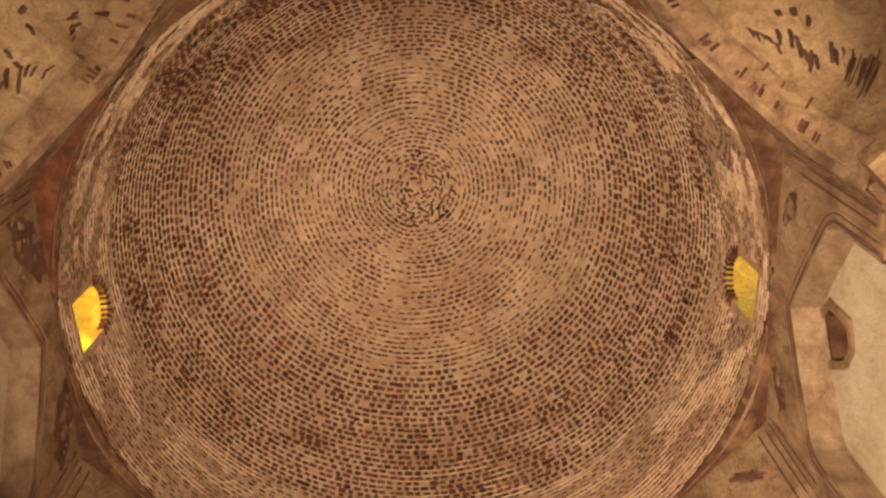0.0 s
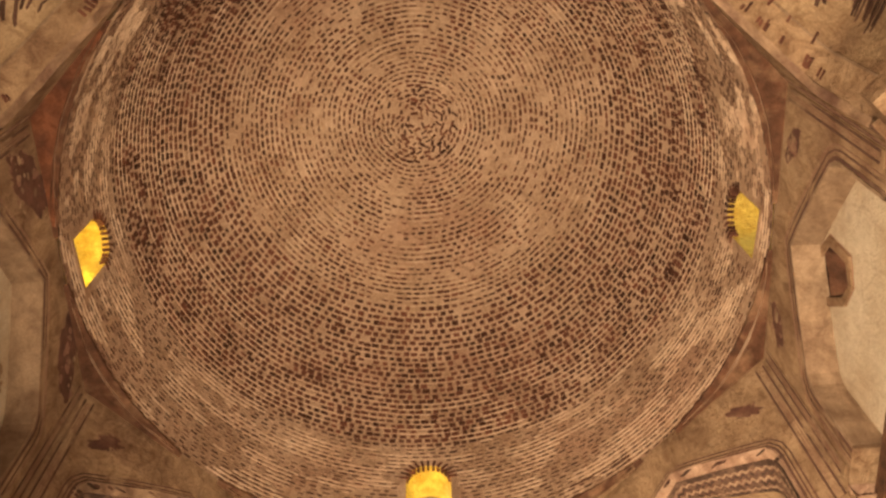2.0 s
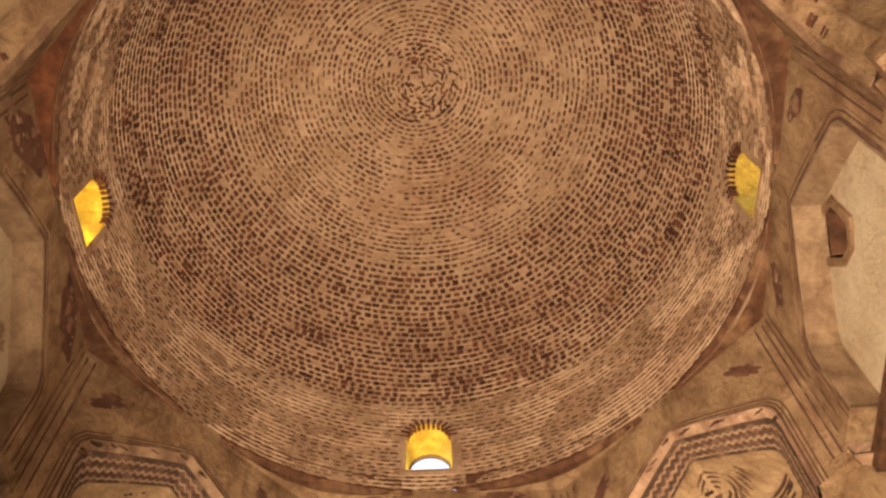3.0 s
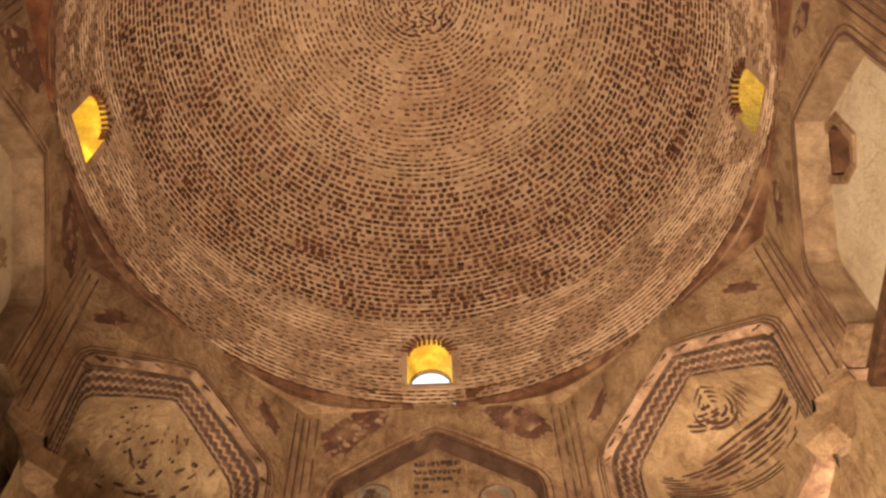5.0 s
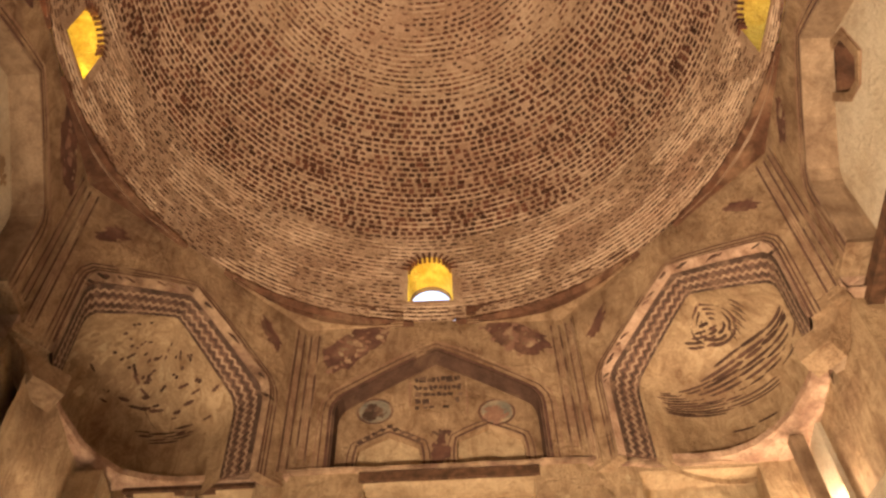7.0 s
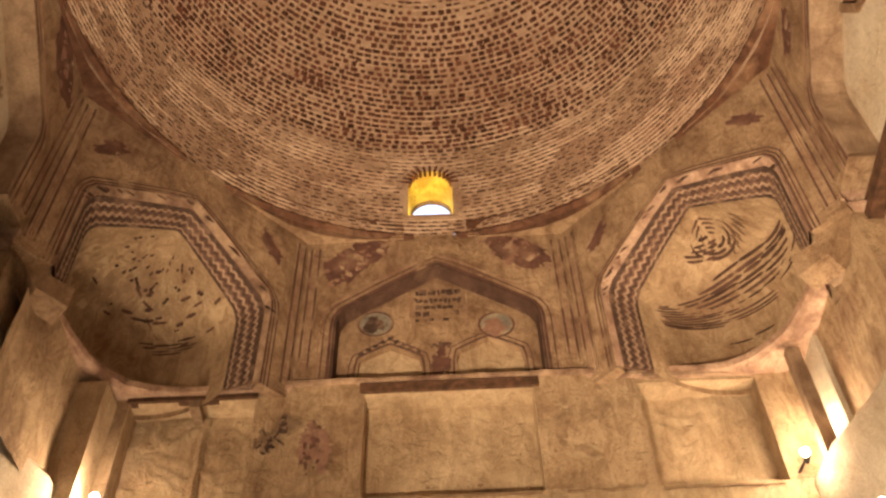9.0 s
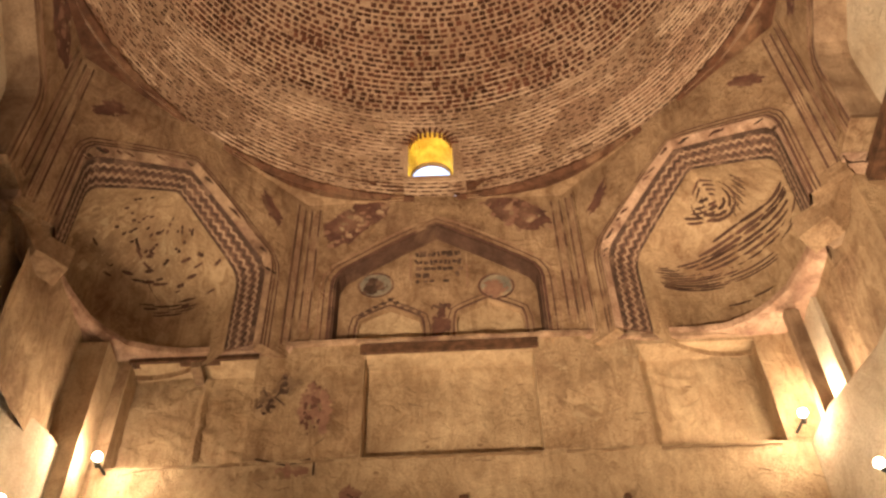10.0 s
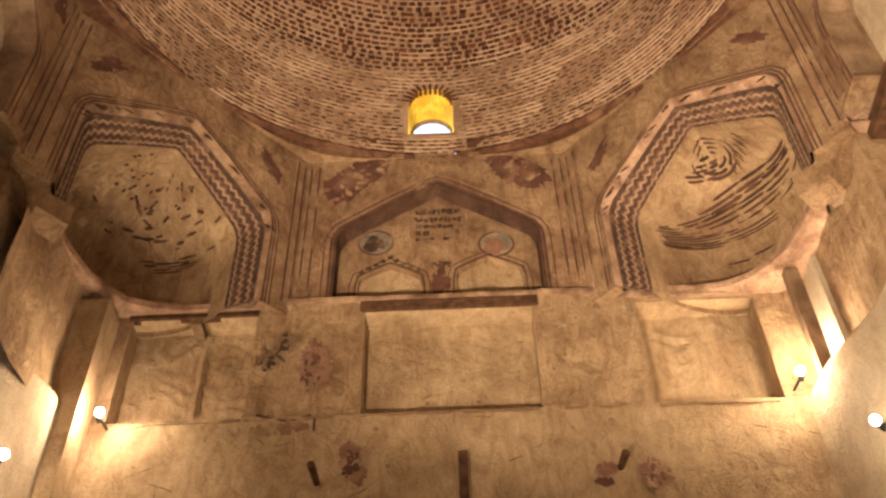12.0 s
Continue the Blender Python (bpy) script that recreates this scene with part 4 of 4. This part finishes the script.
for u, z, ru, rz, mt in ((-1.46, 7.18, 0.07, 0.10, BLACK), (-1.34, 7.40, 0.03, 0.12, BLACK), (-1.08, 7.12, 0.10, 0.30, MURAL), (-0.70, 6.12, 0.09, 0.13, MURAL), (1.60, 5.9, 0.08, 0.12, MURAL), (1.22, 5.86, 0.07, 0.03, MURAL), (1.02, 7.2, 0.03, 0.2, STAIN_SHADE), (2.5, 6.0, 0.16, 0.1, STAIN_SHADE)):
    ob = link("faded_wall_painting", flaked(u, z, ru, rz, flat(m, -0.03), int(u * 50 + z * 9), 34, 0.03), mt)
    ob.parent = north

# ---- lamps ----
def floodlight(place, target, hold, label):
    """A small floodlight: bracket, housing, and a bright bulb behind its rim."""
    f = thing("floodlight", label, "lamp", group="floodlights")
    mm = look(place, target)
    bm = bmesh.new()
    bmesh.ops.create_cone(bm, cap_ends=False, segments=16, radius1=0.036, radius2=0.022, depth=0.05, matrix=mm @ Matrix.Translation((0, 0, 0.045)))
    bmesh.ops.create_cone(bm, cap_ends=True, segments=16, radius1=0.022, radius2=0.015, depth=0.04, matrix=mm @ Matrix.Translation((0, 0, 0.088)))
    part("housing", bm, METAL, f)
    bm = bmesh.new()
    bmesh.ops.create_uvsphere(bm, u_segments=16, v_segments=10, radius=0.036, matrix=mm @ Matrix.Translation((0, 0, -0.01)))
    part("bulb", bm, BULB, f, "glowing white bulb").visible_shadow = False
    bm = bmesh.new()
    a, b = Vector(place) + (Vector(place) - Vector(target)).normalized() * 0.05, Vector(hold)
    mid, way = (a + b) / 2, b - a
    bmesh.ops.create_cone(bm, cap_ends=True, segments=8, radius1=0.012, radius2=0.012, depth=way.length, matrix=Matrix.Translation(mid) @ way.to_track_quat("Z", "Y").to_matrix().to_4x4())
    part("bracket", bm, METAL, f)
    return f


for p in LAMPS:
    floodlight(p, (p[0] * 0.3, -p[1], p[2] + 0.6), (p[0], 3.25, p[2] + 0.02), "small floodlight glowing beside the wall panel")
for p in WALL_LAMPS:
    floodlight(p, (0, 0.0 if p[1] < 0 else -1.0, p[2] + 0.8), (math.copysign(3.3, p[0]), p[1], p[2] + 0.02), "small bright floodlight fixed on pale side wall, southern pair added unseen")
for place, aim, watts, wide in FLOODS:
    floodlight(place, aim, (place[0], place[1], -0.01), "unseen floodlight on a thin stand, added to light dome and squinch")

# ---- dome bricks ----
def zone(z, r):
    """Spacing of the courses, length of a brick with its joint, and how much of both the brick fills."""
    if z < 11.45:
        return 0.066, 0.125, 0.70, 0.44
    if z < 13.42:
        return 0.081, 0.102, 0.84, 0.76
    if r > 0.9:
        return 0.066, 0.100, 0.80, 0.58
    return 0.060, 0.090, 0.80, 0.54


def course_rows():
    """How far up the curve each course lies, and its zone."""
    d = 0.03
    while d < ARC[-1] - 0.03:
        r, z, _, _ = along(d)
        yield (d, z, r, *zone(z, r))
        d += zone(z, r)[0]


def sway(az, d):
    """How a course wanders from its level round the dome."""
    a = radians(az)
    return 0.020 * noise.noise(Vector((math.sin(a) * 2.2, math.cos(a) * 2.2, d * 1.3))) + 0.008 * noise.noise(Vector((math.sin(a) * 9, math.cos(a) * 9, d * 3.1)))


def brick_frames():
    """Each brick: place, half length, half height, in rings up the dome."""
    rnd = random.Random(77)
    for ring, (d, z, r, pitch, cell, ln, ht) in enumerate(course_rows()):
        n = max(int(2 * math.pi * r / cell), 4)
        turn = rnd.random()
        for k in range(n):
            az = 360 * (k + turn + rnd.uniform(-0.12, 0.12)) / n
            a = radians(az)
            patch = noise.noise(Vector((math.sin(a) * 2.2, math.cos(a) * 2.2, z * 0.9)))
            fine = noise.noise(Vector((math.sin(a) * r * 2.3 + 7, math.cos(a) * r * 2.3, z * 2.6)))
            tall = 1.0
            if 11.6 < z < 13.0:
                # patches where the bricks stand on end, one close over the other
                tall = 1.0 + 0.24 * max(0.0, min(1.0, 0.2 + 2.2 * fine))
            smeared = 0.03 if 11.45 < z < 13.4 else max(0.03, 0.12 - 0.2 * patch - 0.45 * fine)
            if rnd.random() < smeared:
                continue
            dd = d + sway(az, d) + rnd.uniform(-0.006, 0.006)
            rr, zz, tr2, tz2 = along(dd)
            if in_window(az, zz, 0.10):
                continue
            thin = 1.0 if 11.5 < z < 13.3 else 0.85 + 0.5 * fine
            yield az, rr, zz, tr2, tz2, cell / 2 * ln * rnd.uniform(0.62, 1.14), pitch / 2 * ht * tall * thin * rnd.uniform(0.65, 1.25), rnd.uniform(-4, 4) if rr > 0.5 else rnd.uniform(-50, 50)


def brick_matrix(az, r, z, tr, tz, roll):
    a = radians(az)
    out, e = Vector((math.sin(a), math.cos(a), 0)), Vector((math.cos(a), -math.sin(a), 0))
    up = out * tr + Vector((0, 0, tz))
    inward = up.cross(e)
    if inward.dot(out) > 0.001 or (r < 0.4 and inward.z > 0):
        inward = -inward
    mm = Matrix((e, up, inward)).transposed().to_4x4()
    mm.translation = out * r + Vector((0, 0, z))
    return mm @ pose(0, 0, 0, 0, 0, roll)


CORNERS = [(-1, -1, -0.004), (1, -1, -0.004), (1, 1, -0.004), (-1, 1, -0.004), (-0.9, -0.82, 0.007), (0.92, -0.86, 0.007), (0.88, 0.85, 0.007), (-0.93, 0.8, 0.007)]
QUADS = [(4, 5, 6, 7), (0, 1, 5, 4), (1, 2, 6, 5), (2, 3, 7, 6), (3, 0, 4, 7)]
unit = bpy.data.meshes.new("brick")
unit.from_pydata(CORNERS, [], QUADS)
unit.materials.append(BUFF_BRICK)
heaps = {"dark": ([], []), "buff": ([], [])}
single = 0
wear = random.Random(5)
for az, r, z, tr, tz, hl, hh, roll in brick_frames():
    mm = brick_matrix(az, r, z, tr, tz, roll) @ Matrix.Diagonal((hl, hh, 1, 1))
    a = (az + 180) % 360 - 180
    if abs(a) < 25 and z < 11.55 and single < 300:
        ob = new("brick", unit)
        ob.parent, ob.matrix_basis = dome, mm
        single += 1
        continue
    if r < 0.55:
        mm = mm @ Matrix.Diagonal((1.25, 1.3, 1, 1))
    verts, faces = heaps["buff" if z < 11.5 else "dark"]
    k = len(verts)
    verts += [mm @ Vector((c[0] * (1 + wear.uniform(-0.2, 0.12)), c[1] * (1 + wear.uniform(-0.3, 0.2)), c[2])) for c in CORNERS]
    faces += [tuple(i + k for i in q) for q in QUADS]
for kind, (verts, faces) in heaps.items():
    me = bpy.data.meshes.new("brick_courses")
    me.from_pydata(verts, [], faces)
    me.materials.append(BRICKS if kind == "dark" else BUFF_BRICKS)
    courses = new("brick_courses", me)
    courses.parent = dome
    tagged(courses, kind="stuff")

# pale jointing that stands proud between the courses, worn away in places
wear = random.Random(21)
verts, faces = [], []
for d, z, r, pitch, cell, ln, ht in course_rows():
    n = max(int(2 * math.pi * r / 0.07), 10)
    last = None
    for k in range(n + 1):
        az = 360 * k / n
        a = radians(az)
        dd = d + pitch / 2 + sway(az, d + pitch / 2)
        gone = noise.noise(Vector((math.sin(a) * r * 1.9, math.cos(a) * r * 1.9, z * 3.3 + d))) < (0.0 if z < 11.5 or z > 13.4 else -0.14) or dd > ARC[-1] - 0.05
        if gone or in_window(az, along(dd)[1], 0.08):
            last = None
            continue
        wide = pitch * (1 - ht) * wear.uniform(0.16, 0.40)
        proud = wear.uniform(0.007, 0.014)
        row = []
        for off, lift in ((-wide, 0.001), (-wide * 0.45, proud), (wide * 0.45, proud), (wide, 0.001)):
            r2, z2, tr, tz = along(dd + off)
            row.append(len(verts))
            q = r2 - lift * tz
            verts.append((q * math.sin(a), q * math.cos(a), z2 + lift * tr))
        if last:
            faces += [(last[i], last[i + 1], row[i + 1], row[i]) for i in range(3)]
        last = row
me = bpy.data.meshes.new("mortar_joints")
me.from_pydata(verts, [], faces)
me.materials.append(JOINTING)
joints = new("mortar_joints", me)
joints.parent = dome
tagged(joints, kind="stuff")
